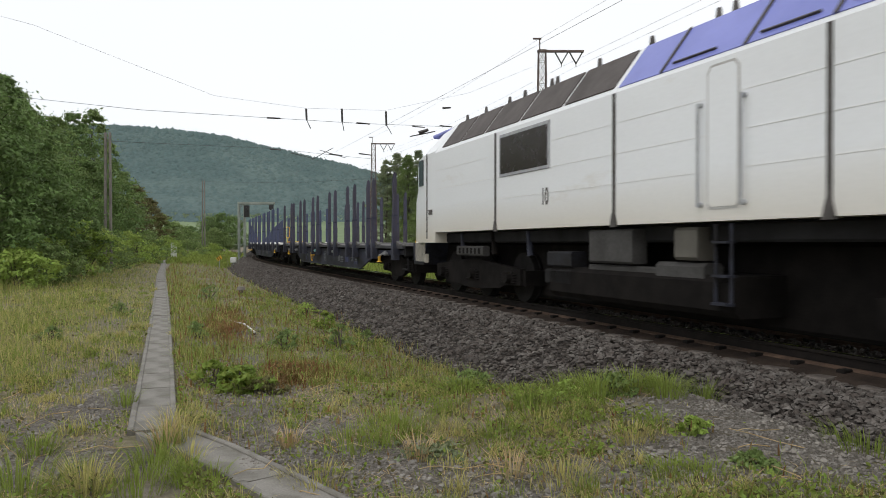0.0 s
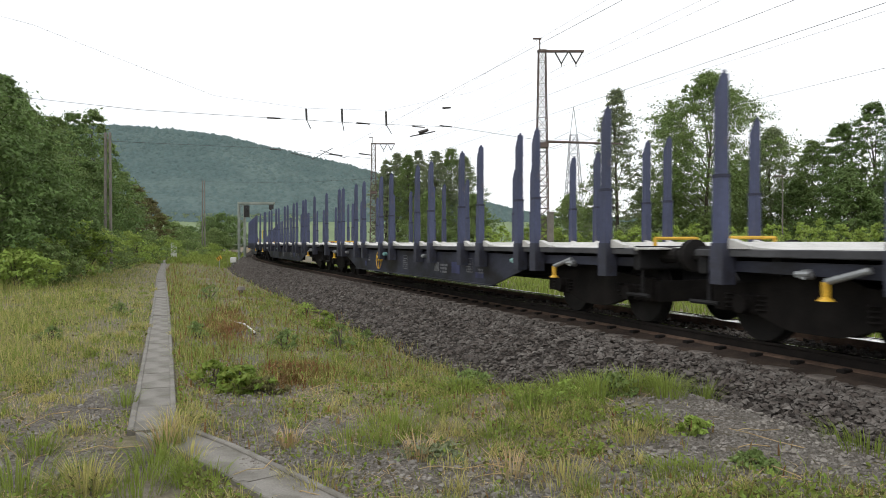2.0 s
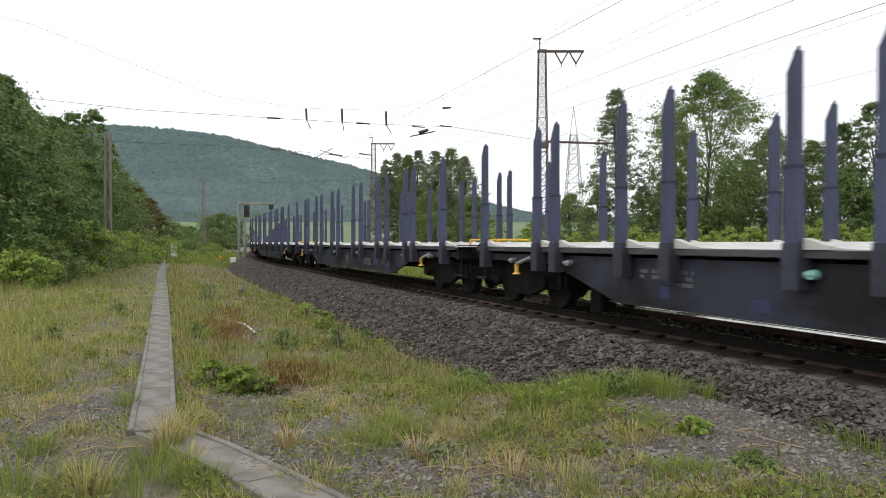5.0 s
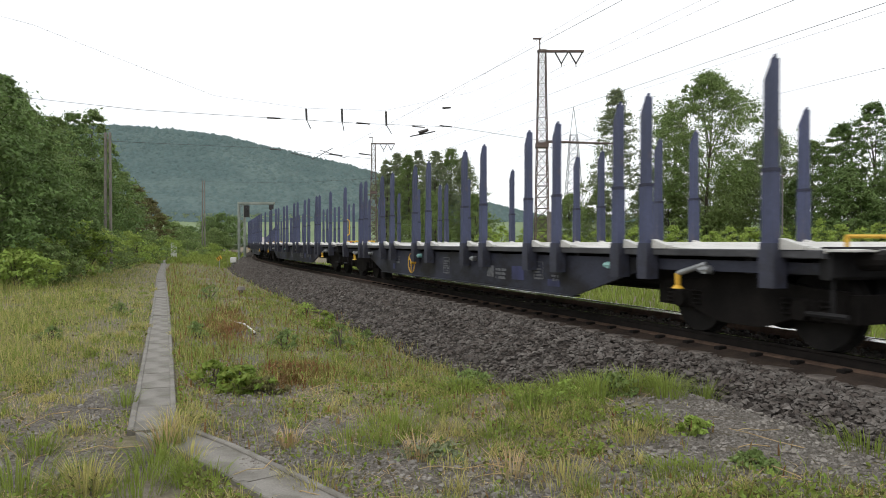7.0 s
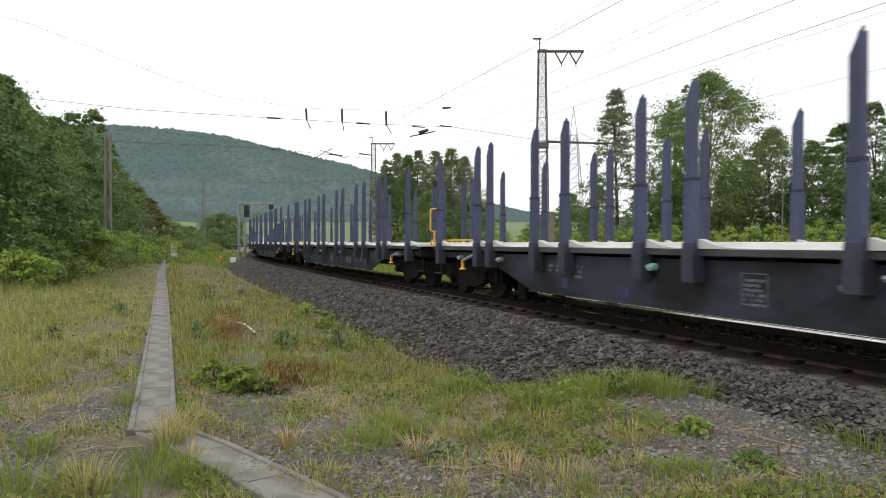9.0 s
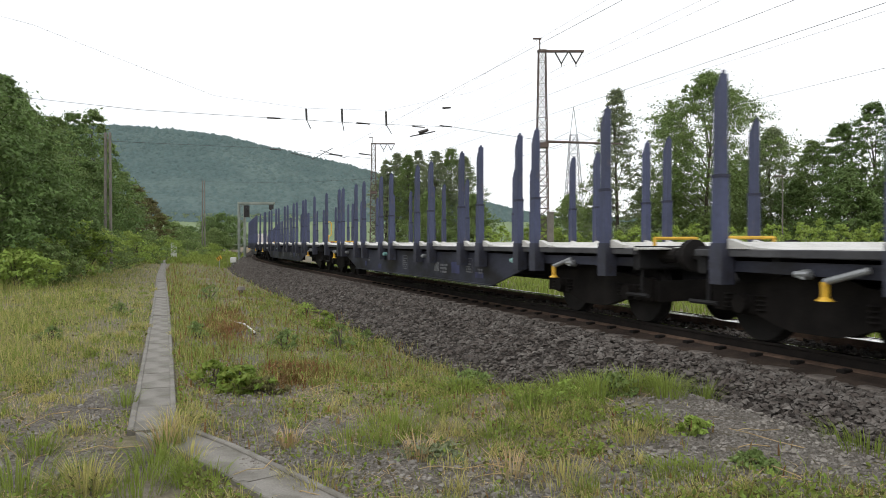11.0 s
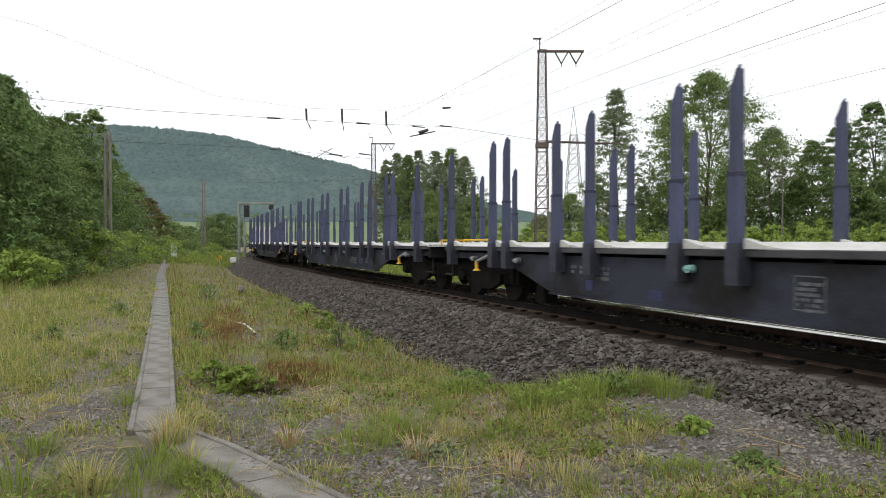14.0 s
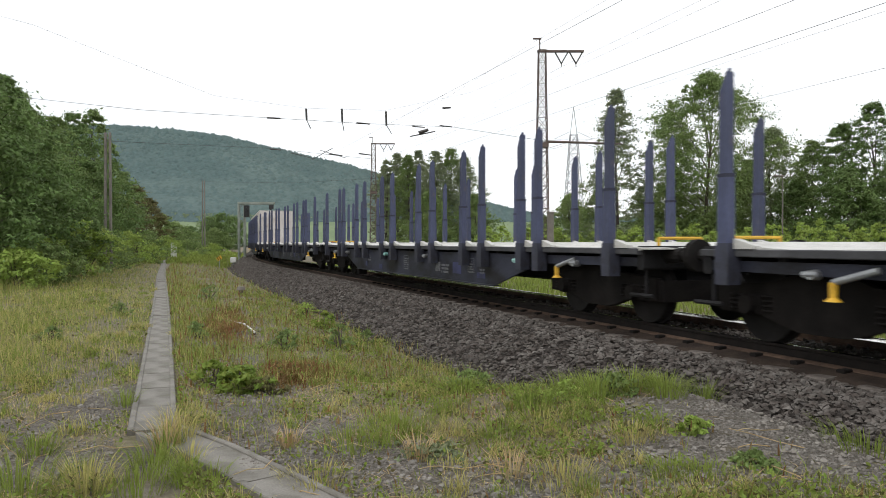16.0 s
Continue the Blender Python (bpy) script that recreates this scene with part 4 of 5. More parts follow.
def build_weeds():
    for i, (px, py, h, w, m, lab) in enumerate([
            (375, 685, 0.28, 0.55, "leaf_weed", "spreading yellow green weed beside the trough"), (425, 690, 0.30, 0.6, "leaf_weed", "spreading yellow green weed with browning leaves"), (345, 600, 0.3, 0.4, "leaf_mid", "small green weed beside the concrete trough"),
            (505, 640, 0.35, 0.4, "leaf_mid", "small green weed in the ditch"), (600, 630, 0.45, 0.45, "leaf_mid", "upright green weed at the ballast foot"), (540, 552, 0.35, 0.6, "leaf_bright", "green weed at the ballast foot"), (575, 580, 0.4, 0.6, "leaf_weed", "green weed at the ballast foot"),
            (650, 600, 0.3, 0.35, "leaf_mid", "green weed on the ballast"), (830, 715, 0.3, 0.6, "leaf_mid", "bushy green weed at the ballast foot"), (370, 530, 0.4, 0.7, "leaf_mid", "green weed by the trough"), (470, 690, 0.2, 0.4, "leaf_brown", "withered brown weed in the ditch"),
            (1090, 725, 0.22, 0.45, "leaf_mid", "bushy green weed at the gravel mound"), (1000, 730, 0.2, 0.5, "leaf_bright", "low green weed at the gravel edge"),
            (1335, 865, 0.12, 0.28, "leaf_mid", "low green rosette weed"), (1225, 800, 0.16, 0.25, "leaf_bright", "small green weed on gravel"), (760, 870, 0.1, 0.6, "leaf_gray", "low grey green ground cover"), (90, 610, 0.3, 0.4, "leaf_mid", "green weed in the tall grass"), (215, 560, 0.3, 0.5, "leaf_mid", "green weed in the tall grass")]):
        x, y = ground_at(px, py, -0.75 if 480 < px < 860 else -0.5)
        weed(x, y, h * 1.15, w * 1.2, M[m], lab, 300 + i, leaf=0.085 if m == "leaf_weed" else 0.06, clumps=36, per=16)
    for i, (px, py, h, r, m) in enumerate([(1250, 712, 0.3, 0.1, "grass_green"), (1165, 690, 0.25, 0.2, "grass_green"), (1205, 690, 0.22, 0.15, "grass_green"), (1420, 712, 0.22, 0.12, "grass_green"), (1310, 694, 0.18, 0.1, "grass_green"), (1540, 800, 0.2, 0.35, "grass_green"), (1510, 770, 0.16, 0.25, "grass_green"), (1000, 700, 0.26, 0.25, "grass_green"), (1120, 705, 0.28, 0.25, "grass_green"), (940, 735, 0.24, 0.25, "grass_green"),
                                           (295, 800, 0.24, 0.12, "grass_green"), (330, 860, 0.18, 0.12, "grass_green"), (60, 800, 0.15, 0.2, "grass_green"), (335, 825, 0.17, 0.1, "grass_dry"), (375, 862, 0.15, 0.1, "grass_green"), (300, 770, 0.24, 0.1, "grass_dry"), (270, 830, 0.18, 0.2, "grass_green"), (235, 870, 0.16, 0.25, "grass_green"), (1180, 720, 0.24, 0.2, "grass_green"), (1040, 690, 0.26, 0.22, "grass_green"), (880, 780, 0.18, 0.25, "grass_green"), (620, 800, 0.16, 0.3, "grass_green"), (560, 860, 0.12, 0.25, "grass_dry"), (1000, 840, 0.14, 0.25, "grass_dry"), (1180, 850, 0.1, 0.18, "grass_green"), (290, 800, 0.3, 0.12, "straw"), (320, 790, 0.32, 0.12, "grass_dry"), (1060, 720, 0.3, 0.25, "grass_green"), (960, 760, 0.15, 0.25, "grass_dry"), (905, 830, 0.2, 0.12, "straw"), (740, 820, 0.2, 0.12, "straw"),
                                           (510, 800, 0.18, 0.1, "straw"), (430, 690, 0.3, 0.1, "grass_green"), (700, 770, 0.25, 0.3, "grass_green"), (820, 700, 0.25, 0.25, "grass_green"), (1120, 790, 0.14, 0.2, "grass_dry"), (1240, 860, 0.1, 0.2, "grass_green"), (150, 870, 0.25, 0.2, "grass_dry"), (30, 870, 0.3, 0.3, "grass_green"), (220, 720, 0.25, 0.12, "grass_green")]):
        x, y = ground_at(px, py, -0.42 if px > 880 else -0.5)
        tuft(x, y, r, h, 90 if r < 0.15 else 200, M[m], {"grass_green": "green grass tuft", "grass_dry": "pale dry grass tuft", "straw": "straw coloured dead grass tuft"}[m] + " on gravelly soil", 400 + i)


# ---- overhead line and fixtures ----
def P(px, py, d):
    """A place on the bearing px, py at the distance d ahead."""
    return Vector((at_px(px, d), d, 1.189 + (430.6 - py) / 1301.65 * d))


def wire(name, pts, r, label, cat="wire", group="overhead wires", parent=None):
    cu = bpy.data.curves.new(name, "CURVE")
    cu.dimensions, cu.bevel_depth, cu.bevel_resolution = "3D", r, 1
    sp = cu.splines.new("POLY")
    sp.points.add(len(pts) - 1)
    for q, p in zip(sp.points, pts):
        q.co = (*p, 1)
    cu.materials.append(M["wire"])
    ob = new(name, cu)
    if parent:
        ob.parent = parent
        return ob
    return tagged(ob, label, cat, group)


def lattice(mb, h, w0, w1, n, r=0.035, br=0.02):
    c = [(-1, -1), (1, -1), (1, 1), (-1, 1)]
    lv = [(k / n) for k in range(n + 1)]
    at = lambda k, i: Vector((c[i][0] * (w0 + (w1 - w0) * lv[k]) / 2, c[i][1] * (w0 + (w1 - w0) * lv[k]) / 2, h * lv[k]))
    for i in range(4):
        mb.strut(at(0, i), at(n, i), r)
        for k in range(n):
            j = (i + 1) % 4
            mb.strut(at(k, i), at(k + 1, j), br)
            mb.strut(at(k, j), at(k + 1, i), br)
            mb.strut(at(k + 1, i), at(k + 1, j), br)


def mast(p, top, arms=True, label="tall rusty steel lattice mast with a feeder crossarm"):
    z0 = float(height(np.array([p.x]), np.array([p.y]))[0])
    ob = empty("catenary_mast", Matrix.Translation((p.x, p.y, z0)), label, "mast", "overhead line masts")
    h = top - z0
    mb = MB()
    lattice(mb, h, 0.75, 0.36, 20, 0.045, 0.022)
    part("shaft", mb, M["mast"], ob)
    part("footing", MB().box((0, 0, 0.05), (1.1, 1.1, 0.5), ch=0.05), M["concrete"], ob, "concrete footing")
    if arms:
        part("crossarm", MB().box((0.95, 0, h - 0.05), (2.4, 0.14, 0.12), ch=0.02), M["mast"], ob)
        for x in (1.0, 1.75):
            mb = MB()
            mb.tube((x - 0.32, 0, h - 0.12), (x, 0, h - 0.68), 0.035, 0.035, 6)
            mb.tube((x + 0.32, 0, h - 0.12), (x, 0, h - 0.68), 0.035, 0.035, 6)
            mb.tube((x, 0, h - 0.66), (x, 0, h - 0.85), 0.02, 0.02, 6)
            part("insulator", mb, M["insul"], ob, "dark hanging v-shaped insulator")
        mb = MB().tube((-0.12, 0, h - 0.1), (-0.12, 0, h + 0.55), 0.03, 0.03, 6)
        mb.box((-0.25, 0, h + 0.6), (0.42, 0.12, 0.07), ch=0.01)
        part("earth_wire_bracket", mb, M["mast"], ob)
    part("span_clamp", MB().box((0.0, 0, h * 0.58), (0.62, 0.62, 0.25)), M["mast"], ob)
    return ob


def build_overhead():
    m1, m2 = P(959, 90, 38), P(661, 254, 73)
    mast(m1, m1.z)
    mast(m2, m2.z)
    for px, d, top in ((191, 47, 235), (360, 104, 320)):
        t = P(px, top, d)
        z0 = float(height(np.array([t.x]), np.array([t.y]))[0])
        ob = empty("twin_mast", Matrix.Translation((t.x, t.y, z0)), "weathered twin-post mast with cross ties", "mast", "old masts by the wood")
        for sx in (-0.2, 0.2):
            part("post", MB().prism([(sx - 0.065, -0.1), (sx + 0.065, -0.1), (sx * 0.7 + 0.05, t.z - z0), (sx * 0.7 - 0.05, t.z - z0)], -0.08, 0.08), M["mast_wood"], ob)
        mb = MB()
        for k in range(1, 14):
            z = (t.z - z0) * k / 14
            mb.strut((-0.16, 0, z), (0.16, 0, z + (0.3 if k % 2 else -0.3)), 0.016)
        part("cross_ties", mb, M["mast_wood"], ob)
    bar = MB().tube(P(968, 251, 37.7), P(1100, 255, 40.5), 0.07, 0.045, 8)
    tagged(new("span_tube", bar.mesh("span_tube", M["mast"])), "dark horizontal tube bracket at the lattice mast", "bracket")
    # contact and carrying wires over the lines
    ss = np.arange(-6, 78, 3.0)
    wire("contact_wire", [beside(float(s), 0.0, 5.5) for s in ss], 0.004, "thin dark contact wire over the track")
    for lat, z, r in ((4.5, 5.5, 0.005), (4.5, 6.18, 0.0045), (9.0, 5.5, 0.004), (9.0, 6.9, 0.0035)):
        wire("contact_wire", [beside(float(s), lat, z) for s in ss], r, "thin dark overhead wire beyond the track")
    m0 = Vector((16.9, 6.3, 11.6))
    for dx, dz in ((-0.3, 0.5), (1.0, -0.85), (1.75, -0.85)):
        a = [m0 + Vector((dx, 0, dz))] + [(m1 + Vector((dx, 0, dz))).lerp(m2 + Vector((dx, 0, dz)), t) - Vector((0, 0, 1.2 * t * (1 - t))) for t in (0, 0.2, 0.4, 0.6, 0.8, 1)]
        wire("feeder_wire", a, 0.005, "thin feeder wire strung between the masts")
    near = empty("cross_span", Matrix(), "wire cross-span with dark insulators hung between the masts", "cross-span", "cross-spans")
    far = empty("cross_span", Matrix(), "far wire cross-span with dark insulators between the masts", "cross-span", "cross-spans")
    wire("head_span_wire", [P(x, y, d) for x, y, d in ((-260, 150, 30), (60, 175, 32), (250, 195, 34), (475, 209, 36.5), (640, 219, 37.5), (800, 225, 38), (964, 250, 38))], 0.010, "", parent=near)
    wire("head_span_wire", [P(x, y, d) for x, y, d in ((-260, -40, 30), (60, 45, 32), (230, 112, 34), (380, 170, 35.5), (540, 192, 37), (683, 196, 37.7), (830, 165, 38), (964, 110, 38))], 0.005, "", parent=near)
    wire("head_span_wire", [P(x, y, d) for x, y, d in ((191, 250, 47), (480, 263, 70), (590, 275, 72), (663, 282, 73))], 0.015, "", parent=far)
    wire("head_span_wire", [P(x, y, d) for x, y, d in ((360, 322, 104), (520, 324, 95), (663, 316, 73))], 0.015, "", parent=far)
    for a, b, d, r in (((473, 209), (497, 210), 36.5, 0.045), ((631, 218), (655, 220), 37.5, 0.045), ((783, 192), (798, 191), 38, 0.06), ((778, 223), (800, 225), 38, 0.04), ((478, 264), (497, 266), 70, 0.07), ((583, 273), (606, 276), 72, 0.08), ((635, 272), (657, 275), 73, 0.07), ((730, 224), (752, 226), 38, 0.035)):
        part("insulator", MB().tube(P(*a, d), P(*b, d), r, r * 0.7, 8), M["insul"], near if d < 50 else far)
    for x, y0, y1, kick in ((542, 193, 213, 8), (605, 193, 217, 4), (683, 198, 222, 10)):
        ob = part("hanging_insulator", MB().tube(P(x, y0, 37), P(x + 1, y1, 37), 0.055, 0.05, 8), M["insul"], near)
        part("steady_arm", MB().tube(P(x + 1, y1, 37), P(x + kick, y1 + 15, 37), 0.022, 0.022, 6), M["insul"], ob)
    ob = part("clamp", MB().tube(P(741, 236, 36), P(758, 230, 36), 0.10, 0.07, 8), M["insul"], near)
    part("tube", MB().tube(P(726, 242, 36), P(770, 233, 36), 0.03, 0.03, 6), M["insul"], ob)
    for a, b, d in (((515, 271), (555, 281), 66), ((566, 266), (612, 280), 68), ((590, 262), (552, 283), 64)):
        part("steady_arm", MB().tube(P(*a, d), P(*b, d), 0.03, 0.03, 6), M["insul"], far)


def build_portal():
    d = 75.0
    base = P(428, 430, d)
    z0 = float(height(np.array([base.x]), np.array([d]))[0])
    ob = empty("signal_gantry", Matrix.Translation((base.x, d, z0)), "grey green cantilever signal gantry with hanging black signals", "signal gantry")
    h = 1.189 + (430.6 - 358) / 1301.65 * d - z0
    mb = MB()
    for sx in (-0.3, 0.3):
        mb.box((sx, 0, h / 2), (0.22, 0.3, h), ch=0.02)
    for k in range(8):
        mb.strut((-0.3, 0, h * k / 8), (0.3, 0, h * (k + 1) / 8), 0.05)
    part("post", mb, M["portal"], ob)
    part("beam", MB().box((1.5, 0, h - 0.12), (3.7, 0.35, 0.26), ch=0.03), M["portal"], ob)
    for x, w in ((0.55, 0.55), (3.05, 0.45)):
        sg = part("signal_head", MB().box((x, -0.2, h - 0.95 if x < 1 else h - 0.5), (w, 0.25, 1.2 if x < 1 else 0.45), ch=0.08), M["black"], ob, "black signal head")
        part("hood", MB().tube((x, -0.3, h - 0.7), (x, -0.55, h - 0.7), 0.14, 0.14, 10), M["black"], sg)


def build_fixtures():
    p = P(307, 446, 78)
    z0 = float(height(np.array([p.x]), np.array([p.y]))[0])
    ob = empty("marker_post", Matrix.Translation((p.x, p.y, z0)), "small white marker post at the trough's end", "marker post")
    part("post", MB().box((0, 0, 0.85), (0.6, 0.2, 1.75), ch=0.05), M["white"], ob)
    part("cap", MB().box((0, 0, 1.74), (0.63, 0.24, 0.08), ch=0.02), M["galv"], ob)
    p = P(388, 446, 60)
    z0 = float(height(np.array([p.x]), np.array([p.y]))[0])
    ob = empty("chevron_sign", Matrix.Translation((p.x, p.y, z0)), "small yellow and black striped board on a post", "sign")
    part("post", MB().tube((0, 0, 0), (0, 0, 1.0), 0.03, 0.03, 6), M["galv"], ob)
    bd = part("board", MB().box((0, -0.04, 0.8), (0.42, 0.03, 0.3), Matrix.Rotation(radians(-35), 4, "Y"), ch=0.008), M["yellow"], ob, "yellow board")
    for k in (-0.1, 0.06):
        part("stripe", MB().box((k, -0.06, 0.8 + k * 0.3), (0.06, 0.008, 0.28), Matrix.Rotation(radians(-35), 4, "Y")), M["black"], bd)
    p = P(413, 444, 62)
    z0 = float(height(np.array([p.x]), np.array([p.y]))[0])
    ob = empty("track_box", Matrix.Translation((p.x, p.y, z0)), "small white track-side box on a short post", "box")
    part("housing", MB().box((0, 0, 0.75), (0.45, 0.3, 0.45), ch=0.04), M["white"], ob)
    part("foot", MB().tube((0, 0, 0), (0, 0, 0.55), 0.06, 0.06, 8), M["galv"], ob)
    x, y = ground_at(426, 520, -0.6)
    z0 = float(height(np.array([x]), np.array([y]))[0])
    ob = empty("stump_post", Matrix.Translation((x, y, z0)), "short dark rusty post with a wider head", "post")
    part("stem", MB().tube((0, 0, -0.05), (0, 0, 0.2), 0.09, 0.08, 10), M["mast"], ob)
    part("head", MB().tube((0, 0, 0.18), (0, 0, 0.3), 0.16, 0.13, 10), M["mast_wood"], ob)
    a, b = Vector((-4.76, 16.1, 0)), Vector((-3.53, 13.75, 0))
    for q in (a, b):
        q.z = float(height(np.array([q.x]), np.array([q.y]))[0]) + 0.06
    c = a.lerp(b, 0.55) + Vector((0.07, 0.05, 0.03))
    pole = MB().tube(a, c, 0.012, 0.02, 8).tube(c, b, 0.02, 0.022, 8)
    tagged(new("fallen_stake", pole.mesh("fallen_stake", M["white"])), "pale weathered pole lying in the weeds", "pole")
    # lattice pylon in the distance
    d = 160
    p = P(1015, 400, d)
    h = (430.6 - 190) / 1301.65 * d + 1.2
    ob = empty("power_pylon", Matrix.Translation((p.x, d, -0.5)), "distant grey steel lattice power pylon", "pylon")
    mb = MB()
    lattice(mb, h * 0.82, 5.0, 1.5, 12, 0.12, 0.06)
    part("tower", mb, M["galv"], ob)
    mb = MB()
    for sx in (-1, 1):
        mb.strut((sx * 0.75, 0, h * 0.82), (0, 0, h + 0.5), 0.1)
    part("peak", mb, M["galv"], ob)
    for z, w in ((h * 0.79, 4.2), (h * 0.72, 6.0)):
        mb = MB().strut((-w, 0, z), (w, 0, z), 0.08)
        for sx in (-1, 1):
            mb.strut((sx * w, 0, z), (sx * 0.8, 0, z + 1.6), 0.07)
        part("crossarm", mb, M["galv"], ob)
    p = P(1385, 420, 44)
    z0 = float(height(np.array([p.x]), np.array([p.y]))[0])
    top = 1.189 + (430.6 - 312) / 1301.65 * 44 - z0
    ob = empty("lamp_post", Matrix.Translation((p.x, 44, z0)), "slender grey lamp post with a flat head", "lamp post")
    part("pole", MB().tube((0, 0, 0), (0, 0, top), 0.05, 0.035, 8), M["mast_wood"], ob)
    part("lamp_head", MB().box((-0.2, 0, top), (0.6, 0.2, 0.1), ch=0.03), M["mast_wood"], ob)
    p = P(974, 420, 36)
    z0 = float(height(np.array([p.x]), np.array([p.y]))[0])
    ob = empty("concrete_post", Matrix.Translation((p.x, 36, z0)), "short grey concrete post beside the mast", "post")
    part("shaft", MB().box((0, 0, 1.6), (0.3, 0.3, 3.2), ch=0.03), M["mast_wood"], ob)
    part("cap", MB().box((0, 0, 3.22), (0.36, 0.36, 0.08), ch=0.01), M["mast_wood"], ob)


# ---- rolling stock; x runs forward, z from the rail tops ----
STAKES = [-10.105 + o for o in (-0.06, 2.24, 2.88, 4.82, 5.88, 7.95, 9.01, 11.37, 12.40, 14.41, 15.44, 17.24, 17.90, 20.12)]
PIVOT = 9.15
PITCH = 22.63


def bogie(parent, x, axles, frame_y=1.0, wheel_r=0.46):
    lo, hi = min(axles), max(axles)
    mb = MB()
    for sy in (-1, 1):
        y = sy * frame_y
        prof = [(lo - 0.5, 0.36), (lo - 0.48, 0.68), (lo + 0.35, 0.74), (-0.35, 0.84), (0.35, 0.84), (hi - 0.35, 0.74), (hi + 0.48, 0.68), (hi + 0.5, 0.36), (hi - 0.2, 0.34), (hi - 0.45, 0.26), (0.3, 0.2), (-0.3, 0.2), (lo + 0.45, 0.26), (lo + 0.2, 0.34)]
        mb.prism([(x + a, b) for a, b in prof], y - 0.06, y + 0.06)
    mb.box((x, 0, 0.58), (0.7, 2 * frame_y, 0.42), ch=0.04)
    for e in (lo - 0.55, hi + 0.55):
        mb.box((x + e, 0, 0.5), (0.12, 2 * frame_y, 0.3))
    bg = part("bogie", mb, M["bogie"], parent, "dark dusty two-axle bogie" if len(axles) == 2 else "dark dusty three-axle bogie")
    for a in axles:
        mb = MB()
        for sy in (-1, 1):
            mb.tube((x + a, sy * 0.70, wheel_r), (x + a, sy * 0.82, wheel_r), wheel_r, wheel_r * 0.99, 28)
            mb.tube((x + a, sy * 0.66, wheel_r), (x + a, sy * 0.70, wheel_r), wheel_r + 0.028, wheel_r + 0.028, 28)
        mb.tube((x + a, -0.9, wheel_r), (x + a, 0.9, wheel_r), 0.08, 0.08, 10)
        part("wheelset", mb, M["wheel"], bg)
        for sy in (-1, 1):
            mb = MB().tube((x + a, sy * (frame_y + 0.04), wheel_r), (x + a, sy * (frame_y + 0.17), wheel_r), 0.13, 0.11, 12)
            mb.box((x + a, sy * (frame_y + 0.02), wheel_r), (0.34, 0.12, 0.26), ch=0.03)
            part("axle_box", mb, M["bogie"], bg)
            for o in (-0.26, 0.26):
                mb = MB()
                for k in range(4):
                    mb.ring((x + a + o, sy * (frame_y + 0.03), 0.40 + 0.055 * k), (0, 0, 1), 0.07, 0.017, 10, 4)
                part("spring", mb, M["bogie"], bg)
    return bg


def buffer_pair(parent, x, d):
    for sy in (-0.875, 0.875):
        mb = MB().tube((x, sy, 1.02), (x + d * 0.32, sy, 1.02), 0.12, 0.10, 12)
        mb.tube((x + d * 0.32, sy, 1.02), (x + d * 0.56, sy, 1.02), 0.075, 0.075, 10)
        mb.tube((x + d * 0.56, sy, 1.02), (x + d * 0.60, sy, 1.02), 0.22, 0.22, 16)
        part("buffer", mb, M["wheel"], parent)


def stake_meshes(paint):
    """The post of one stake, its socket and the band; the near side's, at the origin."""
    out = {}
    for sy in (-1, 1):
        mb = MB()
        y0, y1 = sy * 1.36, sy * 1.48
        mb.prism([(-0.083, 1.16), (0.083, 1.16), (0.079, 1.98), (-0.079, 1.98)], y0, y1)
        mb.prism([(-0.068, 1.98), (0.068, 1.98), (0.066, 3.19), (0.04, 3.19), (0.015, 3.12), (-0.066, 2.97)], y0 + sy * 0.008, y1 - sy * 0.012)
        mb.prism([(0.04, 3.19), (0.058, 3.19), (0.058, 3.235), (0.045, 3.235)], y0 + sy * 0.04, y1 - sy * 0.04)
        post = mb.mesh("stake_post", paint)
        band = MB().box((0, sy * 1.42, 1.985), (0.172, 0.132, 0.045)).mesh("stake_band", M["bluedark"])
        sock = MB()
        sock.prism([(-0.105, 0.70), (0.105, 0.70), (0.112, 1.02), (0.092, 1.19), (-0.092, 1.19), (-0.112, 1.02)], sy * 1.30, sy * 1.49)
        sock = sock.mesh("stake_socket", M["socket"])
        out[sy] = (post, band, sock)
    return out


def text_row(mb, x, z, w, h, rg):
    """One row of unreadable characters as small plain bars."""
    p = x
    while p < x + w - 0.01:
        c = h * rg.uniform(0.4, 0.75)
        if rg.random() < 0.8:
            mb.box((p + c / 2, -1.290, z), (c, 0.006, h))
        p += c + h * 0.28
    return mb


